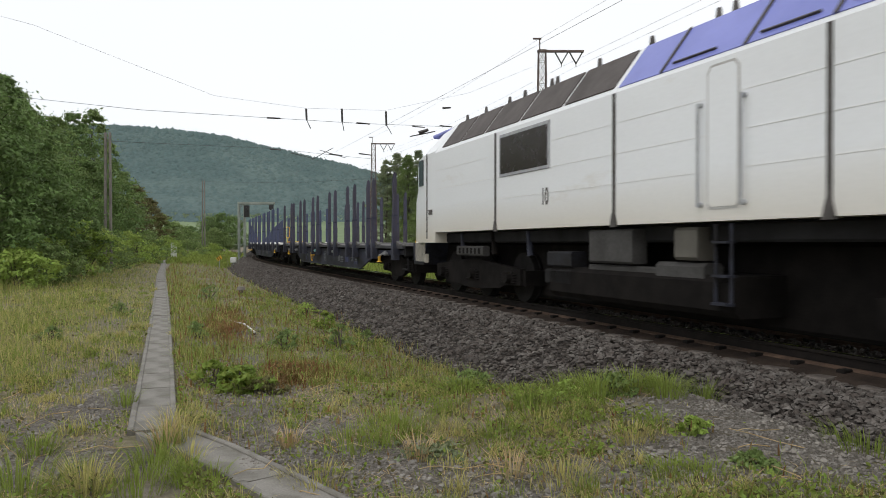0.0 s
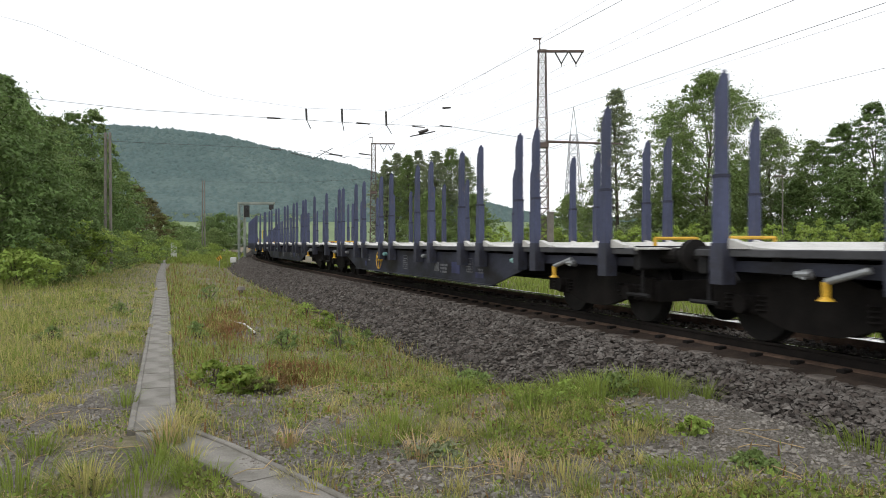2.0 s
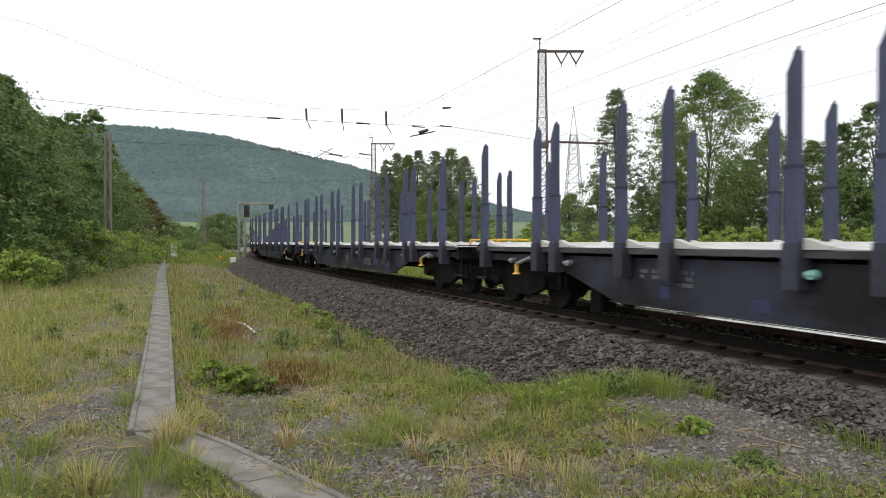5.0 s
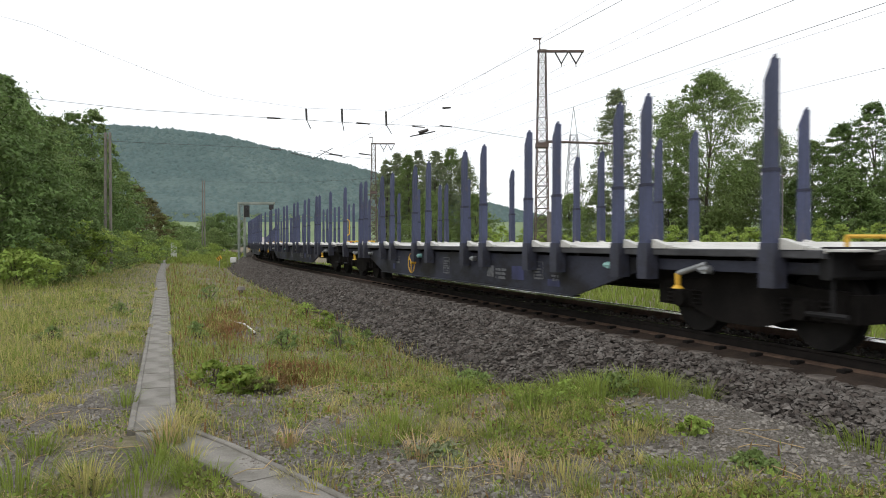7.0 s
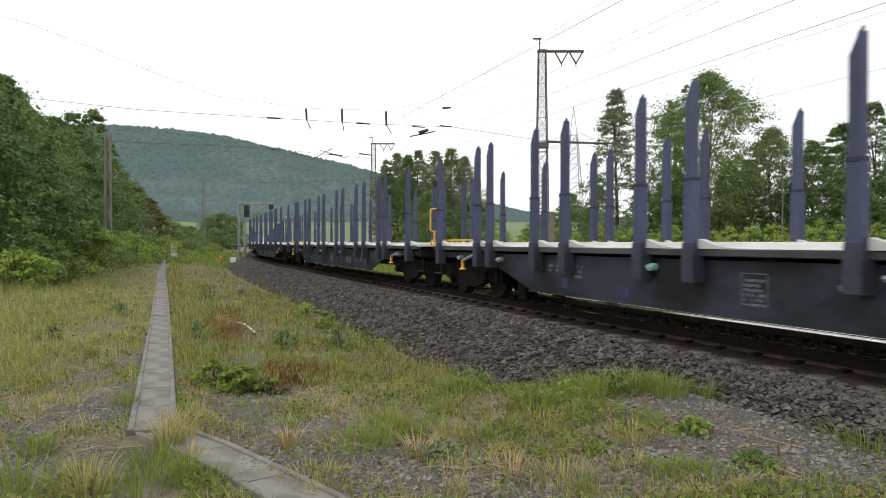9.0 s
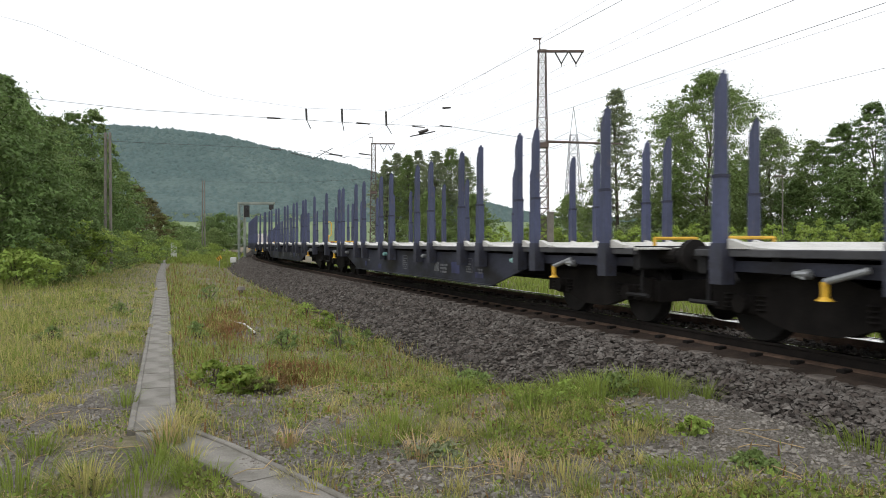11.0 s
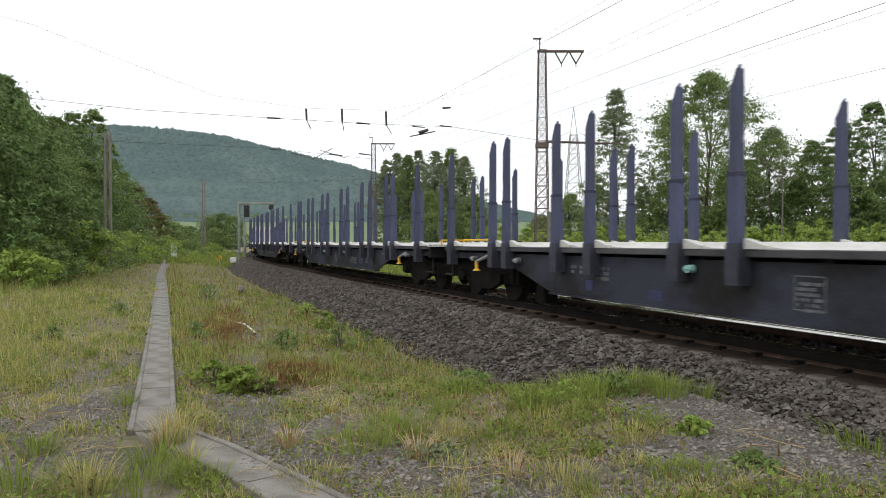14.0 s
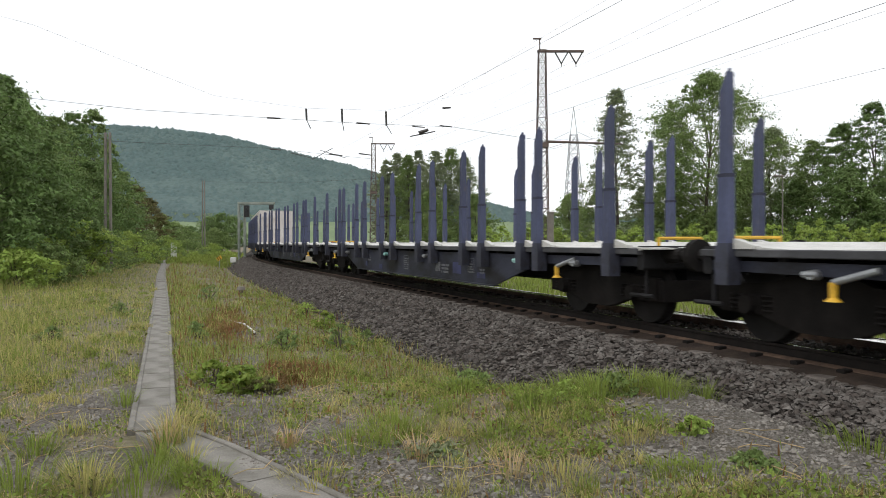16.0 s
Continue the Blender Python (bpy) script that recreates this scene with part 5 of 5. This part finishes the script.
def markings(parent, seed):
    """Unreadable stencilled panels on the web, as plain bars."""
    rg = random.Random(seed)
    for x, z, rows, w, h in [(-5.0, 0.80, 2, 0.55, 0.05), (-4.2, 0.80, 3, 0.36, 0.05), (-0.35, 0.76, 6, 0.34, 0.035), (0.9, 0.74, 1, 0.24, 0.06), (2.62, 0.66, 3, 0.55, 0.05), (4.3, 0.78, 5, 0.26, 0.035), (4.9, 0.62, 2, 0.3, 0.04)]:
        mb = MB()
        for r in range(rows):
            text_row(mb, x, z - r * h * 1.6, w * rg.uniform(0.75, 1.0), h, rg)
        tagged(part("stencil", mb, M["stencil"], parent), "faded stencilled lettering", kind="stuff")
    for x, z, w, h in [(-0.35, 0.66, 0.40, 0.36), (4.28, 0.70, 0.34, 0.30)]:
        mb = MB()
        for e in (-1, 1):
            mb.box((x + 0.17 + e * w / 2, -1.2895, z), (0.012, 0.005, h)).box((x + 0.17, -1.2895, z + e * h / 2), (w - 0.013, 0.005, 0.012))
        part("stencil_box", mb, M["stencil"], parent, "faded painted table outline")
    part("emblem", MB().prism([(2.2, 0.50), (2.52, 0.50), (2.52, 0.73), (2.38, 0.73), (2.27, 0.67), (2.2, 0.58)], -1.293, -1.287), M["stencil"], parent, "pale worn emblem")
    for x, z, w, h in [(-2.75, 0.47, 0.3, 0.14), (3.62, 0.62, 0.5, 0.26), (-4.45, 0.52, 0.2, 0.16), (5.0, 0.5, 0.42, 0.12)]:
        part("marking_plate", MB().box((x, -1.2885, z), (w, 0.005, h)), M["bluelabel"], parent, "dull blue marking panel")


def wagon(grimy=False):
    deck_m = M["deck_dirty"] if grimy else M["deck"]
    w = empty("stake_wagon", Matrix(), "empty grey flat wagon with tall rust-stained blue stakes" if grimy else "empty grey flat wagon with tall blue steel stakes", "freight wagon", "wagons of the train")
    webs = [(-10.67, 0.98), (-10.67, 0.86), (-7.6, 0.83), (-5.7, 0.33), (5.7, 0.33), (7.6, 0.83), (10.67, 0.86), (10.67, 0.98)]
    for sy in (-1, 1):
        mb = MB().prism(webs, sy * 1.24, sy * 1.285)
        mb.prism([(-5.7, 0.33), (5.7, 0.33), (5.7, 0.305), (-5.7, 0.305)], sy * 1.18, sy * 1.34)
        sill = part("side_sill", mb, M["frame_grey"], w, "grimy grey fish-belly side sill")
        part("top_flange", MB().box((0, sy * 1.31, 1.072), (21.3, 0.15, 0.09), ch=0.01), M["flange"], sill)
        if sy < 0:
            markings(sill, 3)
    # floor in bays, a raised bolster at each stake
    edges = [-10.67] + STAKES + [10.67]
    for a, b in zip(edges[:-1], edges[1:]):
        part("floor_panel", MB().box(((a + b) / 2, 0, 1.10), (b - a - 0.02, 2.72, 0.03)), deck_m, w)
    bol = MB().prism([(-0.10, 1.10), (-0.10, 1.16), (0.09, 1.205), (0.13, 1.198), (0.22, 1.165), (0.55, 1.133), (0.9, 1.118), (0.9, 1.10)], -1.34, 1.34).mesh("bolster", deck_m)
    lip_prof = [(0.10, 1.12), (0.10, 1.242), (0.16, 1.228), (0.42, 1.16), (0.42, 1.12)]
    lips = [MB().prism(lip_prof, *ys).mesh("bolster_lip", deck_m) for ys in ((-1.40, -1.30), (1.30, 1.40))]
    ms = stake_meshes(M["blue_rusty"] if grimy else M["blue"])
    for x in STAKES:
        bo = part("bolster", bol, None, w)
        bo.location = (x, 0, 0)
        for lip in lips:
            part("bolster_lip", lip, None, bo)
        for sy in (-1, 1):
            post, band, sock = ms[sy]
            st = part("stake", post, None, w)
            st.location = (x, 0, 0)
            part("stake_band", band, None, st)
            part("stake_socket", sock, None, st)
    mb = MB().box((0, 0, 0.78), (20.9, 0.7, 0.46), ch=0.03)
    for k in range(11):
        mb.box((-9.5 + 1.9 * k, 0, 0.93), (0.12, 2.46, 0.2))
    part("centre_beam", mb, M["frame_dark"], w)
    for d in (-1, 1):
        bogie(w, d * PIVOT, (-1.0, 1.0))
        part("headstock", MB().box((d * 10.62, 0, 0.98), (0.16, 2.6, 0.34), ch=0.03), M["frame_dark"], w)
        buffer_pair(w, d * 10.70, d)
        mb = MB().tube((d * 10.70, 0, 0.98), (d * 11.22, 0, 0.86), 0.045, 0.045, 8)
        mb.tube((d * 10.70, 0.3, 0.85), (d * 11.02, 0.28, 0.45), 0.03, 0.03, 8).tube((d * 11.02, 0.28, 0.45), (d * 11.28, 0.22, 0.7), 0.03, 0.03, 8)
        part("coupling", mb, M["frame_dark"], w)
        xl = 8.80 if d > 0 else -8.34
        for sy in (-1, 1):
            # release lever: pale arm with a yellow weight
            lev = part("release_lever", MB().tube((xl + 0.12, sy * 1.36, 0.93), (xl - 0.32, sy * 1.43, 0.80), 0.035, 0.035, 8), M["galv"], w, "pale release lever")
            mb = MB().tube((xl - 0.32, sy * 1.43, 0.80), (xl - 0.32, sy * 1.43, 0.64), 0.042, 0.038, 10)
            mb.tube((xl - 0.32, sy * 1.43, 0.65), (xl - 0.32, sy * 1.43, 0.61), 0.04, 0.085, 10)
            part("weight", mb, M["yellow"], lev, "yellow lever weight")
            mb = MB().tube((d * 10.62, sy * 1.2, 0.86), (d * 10.62, sy * 1.2, 0.45), 0.025, 0.025, 6).tube((d * 10.62 - 0.25, sy * 1.28, 0.45), (d * 10.62 + 0.25, sy * 1.28, 0.45), 0.03, 0.03, 6)
            part("shunter_step", mb, M["frame_dark"], w)
        mb = MB().tube((d * 10.57, -0.95, 1.10), (d * 10.57, -0.95, 1.26), 0.025, 0.025, 6).tube((d * 10.57, -0.95, 1.26), (d * 10.57, -0.2, 1.26), 0.025, 0.025, 6).tube((d * 10.57, -0.2, 1.26), (d * 10.57, -0.2, 1.10), 0.025, 0.025, 6)
        part("end_handrail", mb, M["yellow"], w, "yellow end handrail")
    for sy in (-1, 1):
        part("brake_box", MB().box((-6.55, sy * 0.9, 0.36), (0.36, 0.3, 0.56), ch=0.03), M["bogie"], w)
    for x in (-9.0, -6.9, -2.0, 1.6, 6.8, 8.9):
        mb = MB().tube((x, -1.27, 0.86), (x + 0.02, -1.40, 0.86), 0.06, 0.05, 10).tube((x - 0.08, -1.38, 0.86), (x + 0.10, -1.38, 0.87), 0.035, 0.03, 8)
        part("twist_lock", mb, M["turq"] if x in (-2.0, 6.8) else M["galv"], w, "pale turquoise folding cap" if x in (-2.0, 6.8) else "")
    part("tail_bracket", MB().tube((-10.57, -1.1, 1.1), (-10.57, -1.1, 1.2), 0.07, 0.03, 8).tube((-10.57, -1.1, 1.2), (-10.57, -1.1, 1.26), 0.03, 0.02, 8), M["red"], w, "small red bracket cap")
    return w


def handwheel(w):
    mb = MB().ring((-2.5, -1.40, 0.66), (0, 1, 0), 0.26, 0.012, 28, 6)
    for k in range(3):
        a = 2 * math.pi * k / 3 + 0.4
        mb.tube((-2.5, -1.40, 0.66), (-2.5 + 0.27 * math.cos(a), -1.40, 0.66 + 0.27 * math.sin(a)), 0.014, 0.014, 6)
    mb.tube((-2.5, -1.28, 0.66), (-2.5, -1.42, 0.66), 0.04, 0.04, 10)
    part("handwheel", mb, M["yellow"], w, "yellow spoked brake handwheel")


def end_ladder(w):
    mb = MB()
    pts = [(-1.02, 1.5), (-1.06, 1.55), (-1.06, 2.05), (-1.0, 2.1), (-0.9, 2.1), (-0.84, 2.05), (-0.84, 1.55), (-0.9, 1.5)]
    for (a, b), (c, d) in zip(pts, pts[1:] + pts[:1]):
        mb.tube((10.8, a, b), (10.8, c, d), 0.022, 0.022, 6)
    mb.tube((10.8, -0.95, 1.08), (10.8, -0.95, 1.5), 0.022, 0.022, 6)
    part("end_grab_loop", mb, M["yellow"], w, "yellow upright grab loop")


def container(w):
    mb = MB()
    for sy in (-1, 1):
        n = 60
        prof = []
        for k in range(n + 1):
            x = -9.6 + 19.2 * k / n
            prof.append((x, sy * (1.215 if k % 2 else 1.18)))
        prof += [(9.6, sy * 1.15), (-9.6, sy * 1.15)]
        mb.prism(prof, 1.2, 3.55, "xy")
    mb.box((0, 0, 3.55), (19.3, 2.44, 0.06))
    for d in (-1, 1):
        mb.box((d * 9.62, 0, 2.37), (0.06, 2.44, 2.4))
    mb.box((0, 0, 1.2), (19.3, 2.44, 0.1))
    return mb


def loco():
    w = empty("diesel_locomotive", Matrix(), "large white diesel locomotive with a violet blue roof, grimy below", "locomotive")
    sec = [(-1.5, 1.45), (-1.5, 3.36), (-1.47, 3.42), (-0.98, 4.06), (-0.85, 4.1), (0.85, 4.1), (0.98, 4.06), (1.47, 3.42), (1.5, 3.36), (1.5, 1.45)]
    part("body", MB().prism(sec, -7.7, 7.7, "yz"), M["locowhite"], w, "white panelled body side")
    for d in (-1, 1):
        # cab: tapers in plan, windscreen leans back
        st = [(7.7, 1.5, 3.40, 4.05, 0.95), (8.6, 1.46, 3.40, 3.98, 0.92), (9.35, 1.34, 3.36, 3.75, 0.9), (9.8, 1.22, 3.2, 3.3, 0.95)]
        mb = MB()
        rings = []
        for x, hw, zs, zt, tw in st:
            rings.append([(d * x, -hw, 1.2), (d * x, -hw, 2.3), (d * x, -hw, zs), (d * x, -tw, zt), (d * x, tw, zt), (d * x, hw, zs), (d * x, hw, 2.3), (d * x, hw, 1.2)])
        rings.append([(d * 10.1, -1.18, 1.2), (d * 10.07, -1.18, 2.3), (d * 9.9, -1.18, 2.6), (d * 9.85, -0.9, 2.62), (d * 9.85, 0.9, 2.62), (d * 9.9, 1.18, 2.6), (d * 10.07, 1.18, 2.3), (d * 10.1, 1.18, 1.2)])
        v = [p for r in rings for p in r]
        f = [(8 * i + j, 8 * i + (j + 1) % 8, 8 * i + 8 + (j + 1) % 8, 8 * i + 8 + j) for i in range(4) for j in range(8)] + [tuple(range(8)), tuple(range(32, 40))]
        mb.add(v, f)
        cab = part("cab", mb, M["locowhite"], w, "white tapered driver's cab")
        part("cab_roof", MB().box((d * 8.6, 0, 4.02), (1.8, 1.8, 0.1), ch=0.03), M["locoblue"], cab, "violet blue cab roof")
        for sy in (-1, 1):
            part("side_window", MB().box((d * 8.95, sy * 1.41, 2.98), (0.5, 0.06, 0.66), Matrix.Rotation(-sy * d * 0.13, 4, "Z"), ch=0.02), M["glass"], cab, "dark cab side window")
            part("cab_door_seam", MB().box((d * 8.35, sy * 1.475, 2.35), (0.035, 0.04, 2.1)), M["seam"], cab)
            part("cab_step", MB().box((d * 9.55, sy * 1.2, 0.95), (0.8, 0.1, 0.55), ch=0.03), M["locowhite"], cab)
            part("side_lamp", MB().box((d * 8.05, sy * 1.50, 1.95), (0.22, 0.03, 0.12), ch=0.01), M["seam"], cab)
        part("windscreen", MB().box((d * 9.85, 0, 2.95), (0.05, 1.7, 0.6), Matrix.Rotation(-d * 0.1, 4, "Y")), M["glass"], cab, "dark windscreen")
        mb = MB().prism([(d * 9.25, 0.62), (d * 10.05, 0.62), (d * 10.15, 1.2), (d * 9.05, 1.2)], -1.25, 1.25)
        part("skirt", mb, M["frame_grey"], w, "grey end skirt")
        buffer_pair(w, d * 10.12, d)
    # roof panels: a blue half and a grille half on each slope
    for sy in (-1, 1):
        def slope(x0, x1, name, m, label, lift=0.012, u0=0.0, u1=1.0):
            a, b = Vector((0, sy * 1.47, 3.42)), Vector((0, sy * 0.98, 4.06))
            p, q = a.lerp(b, u0), a.lerp(b, u1)
            nn = Vector((0, sy * 0.64, 0.49)).normalized() * lift
            mb = MB()
            v = [Vector((x, c.y, c.z)) + e for e in (Vector(), nn) for x, c in ((x0, p), (x1, p), (x1, q), (x0, q))]
            mb.add(v, [(0, 1, 2, 3), (4, 5, 6, 7), (0, 1, 5, 4), (1, 2, 6, 5), (2, 3, 7, 6), (3, 0, 4, 7)])
            return part(name, mb, M[m], w, label)
        slope(-0.05, 4.6, "roof_panel", "locoblue", "violet blue sloping roof panel")
        slope(4.7, 7.7, "roof_panel", "grille", "brown louvred roof panel")
        for x0, x1 in ((-7.3, -6.2), (-6.1, -4.9), (-4.8, -3.3), (-3.2, -1.7), (-1.6, -0.2)):
            slope(x0, x1, "roof_grille", "grille", "brown louvred roof grille", 0.02, 0.03, 0.97)
        for x in (0.9, 2.4, 3.6):
            slope(x, x + 0.05, "roof_joint", "seam", "", 0.03)
            slope(x + 0.2, x + 1.0, "grab_rail", "seam", "", 0.04, 0.12, 0.145)
        for x in (-4.22, -0.12, 3.58):
            part("panel_seam", MB().box((x, sy * 1.503, 2.4), (0.06, 0.03, 1.9)), M["seam"], w)
            part("seam_foot", MB().prism([(x - 0.08, 1.42), (x + 0.08, 1.42), (x + 0.03, 1.62), (x - 0.03, 1.62)], sy * 1.50, sy * 1.53), M["seam"], w)
        # thin pale strips: highlights along the panel joints, put in as colour
        for z in (2.05, 2.48, 2.92):
            part("panel_line", MB().box((0, sy * 1.5005, z), (15.3, 0.008, 0.009)), M["edge_glint"], w)
        fr = part("window_frame", MB().box((-3.02, sy * 1.505, 2.87), (1.98, 0.03, 0.82), ch=0.01), M["lettering"], w)
        part("pane", MB().box((-3.02, sy * 1.515, 2.87), (1.86, 0.03, 0.70), ch=0.01), M["brownglass"], fr, "dark brown engine room window")
        part("door_gasket", MB().prism([(1.84, 1.64), (1.89, 1.59), (2.32, 1.59), (2.37, 1.64), (2.37, 3.22), (2.30, 3.30), (1.91, 3.30), (1.84, 3.22)], sy * 1.49, sy * 1.509), M["door_seam"], w)
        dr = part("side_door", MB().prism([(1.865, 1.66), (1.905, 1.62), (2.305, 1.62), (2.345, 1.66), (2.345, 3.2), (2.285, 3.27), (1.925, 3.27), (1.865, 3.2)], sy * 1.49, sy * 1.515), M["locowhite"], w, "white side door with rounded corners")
        for x in (1.73, 2.45):
            mb = MB().tube((x, sy * 1.56, 1.65), (x, sy * 1.56, 2.85), 0.016, 0.016, 8)
            for z in (1.65, 2.85):
                mb.tube((x, sy * 1.56, z), (x, sy * 1.48, z), 0.03, 0.03, 8)
            part("handrail", mb, M["lettering"], dr, "grey vertical handrail")
        cu = bpy.data.curves.new("number_mark", "FONT")
        cu.body, cu.size, cu.extrude, cu.align_x = "10", 0.42, 0.004, "CENTER"
        cu.materials.append(M["seam"])
        nm = new("number_mark", cu)
        nm.parent = w
        nm.matrix_basis = Matrix.Translation((-2.2, sy * 1.506, 1.85)) @ Matrix.Rotation(0 if sy < 0 else math.pi, 4, "Z") @ Matrix.Rotation(math.pi / 2, 4, "X") @ Matrix.Diagonal((0.62, 1, 1, 1))
        # tanks, boxes and steps below
        part("battery_box", MB().box((-0.35, sy * 1.3, 1.14), (1.12, 0.25, 0.50), ch=0.03), M["box_grey"], w, "dull grey equipment box")
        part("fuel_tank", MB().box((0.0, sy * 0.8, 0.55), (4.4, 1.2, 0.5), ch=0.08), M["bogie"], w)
        part("sand_box", MB().box((1.32, sy * 1.25, 1.18), (0.44, 0.3, 0.42), ch=0.04), M["lococream"], w)
        part("air_tank", MB().box((1.15, sy * 1.22, 0.74), (0.95, 0.3, 0.40), ch=0.05), M["box_grey"], w, "grimy grey tank")
        part("tank_rail", MB().box((-0.2, sy * 1.28, 0.80), (1.7, 0.12, 0.12), ch=0.02), M["box_grey"], w)
        bx = part("resistor_box", MB().box((-6.0, sy * 1.24, 1.02), (1.5, 0.16, 0.22), ch=0.03), M["box_grey"], w, "grimy grey equipment box")
        for i in range(6):
            part("vent_slot", MB().box((-6.55 + 0.22 * i, sy * 1.322, 1.02), (0.10, 0.012, 0.12)), M["bogie"], bx)
        part("filter_box", MB().box((-1.9, sy * 1.25, 0.92), (0.8, 0.3, 0.26), ch=0.03), M["frame_grey"], w)
        part("filter_box", MB().box((-1.95, sy * 1.25, 0.62), (0.85, 0.3, 0.26), ch=0.03), M["frame_dark"], w)
        for x in (-6.7, -5.0, -3.4, 4.4, 5.9):
            part("pipe", MB().tube((x, sy * 1.2, 1.42), (x + 0.1, sy * 1.2, 0.95), 0.05, 0.07, 8), M["frame_grey"] if x in (-6.7, -3.4) else M["bogie"], w)
        mb = MB()
        for x in (1.93, 2.19):
            mb.tube((x, sy * 1.45, 0.45), (x, sy * 1.45, 1.42), 0.022, 0.022, 6)
        for z in (0.47, 0.8, 1.2):
            mb.box((2.06, sy * 1.45, z), (0.27, 0.14, 0.03))
        part("ladder", mb, M["frame_grey"], w, "grey steel step ladder")
    for x in (-7.2, -6.1, -4.9, -4.2, -3.1, -2.9, -1.5, -0.1, 1.3, 1.6, 2.6):
        part("roof_bolt", MB().tube((x, -0.86, 4.08), (x, -0.86, 4.24), 0.05, 0.03, 8), M["seam"], w)
    # added near-black block: closes the see-through below the body, stands for shade
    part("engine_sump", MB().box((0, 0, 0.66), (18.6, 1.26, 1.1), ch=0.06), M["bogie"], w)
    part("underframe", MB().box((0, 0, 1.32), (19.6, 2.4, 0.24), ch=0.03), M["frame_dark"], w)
    for d in (-1, 1):
        bogie(w, d * 6.2, (-1.85, 0.0, 1.85), 1.08, 0.5)
    return w


# ---- the train on its way ----
def run(t):
    """Metres that the train still has to go at the time t until the clip's end."""
    u = 16 - t
    return 27.0105 * u + 0.03253 * u * u + 0.000100 * u ** 3


def vehicle_pose(s, half):
    xa, ya, _ = axis(s - half)
    xb, yb, _ = axis(s + half)
    d = math.atan2(float(ya - yb), float(xa - xb))
    return Matrix.Translation((float(xa + xb) / 2, float(ya + yb) / 2, 0)) @ Matrix.Rotation(d, 4, "Z")


A_CENTRE = 6.88 - 10.105
VEHICLES = []


def build_train():
    first = wagon()
    for k in range(-4, 19):
        w = first if k == -4 else wagon(True) if k == 18 else copy_thing(first, Matrix())
        VEHICLES.append((w, A_CENTRE - PITCH * k, PIVOT))
    for i, (w, s0, _) in enumerate(VEHICLES):
        k = i - 4
        if k in (10, 16, 18):
            handwheel(w)
        if k in (17, 14, 9, 7, 4):
            end_ladder(w)
    for i in (0, 1):
        tagged(VEHICLES[i][0], "flat wagon carrying a pale container between blue stakes")
        c = empty("container", Matrix(), "long pale corrugated freight container on a wagon", "container", "containers on the train")
        part("shell", container(c), M["container"], c)
        VEHICLES.append((c, VEHICLES[i][1], PIVOT))
    VEHICLES.append((loco(), LOCO_0 - run(0), 6.2))


LOCO_0 = 9.0


def motions():
    times = [0.25 * k for k in range(65)]
    for w, s0, half in VEHICLES:
        walk(w, [(t, vehicle_pose(s0 + run(t), half)) for t in times])


build_ground()
build_track()
build_hill()
build_overhead()
build_portal()
build_fixtures()
build_train()
build_trees()
build_grass()
build_weeds()
build_stones()
build_patches()
build_gravel()
build_trough()
motions()
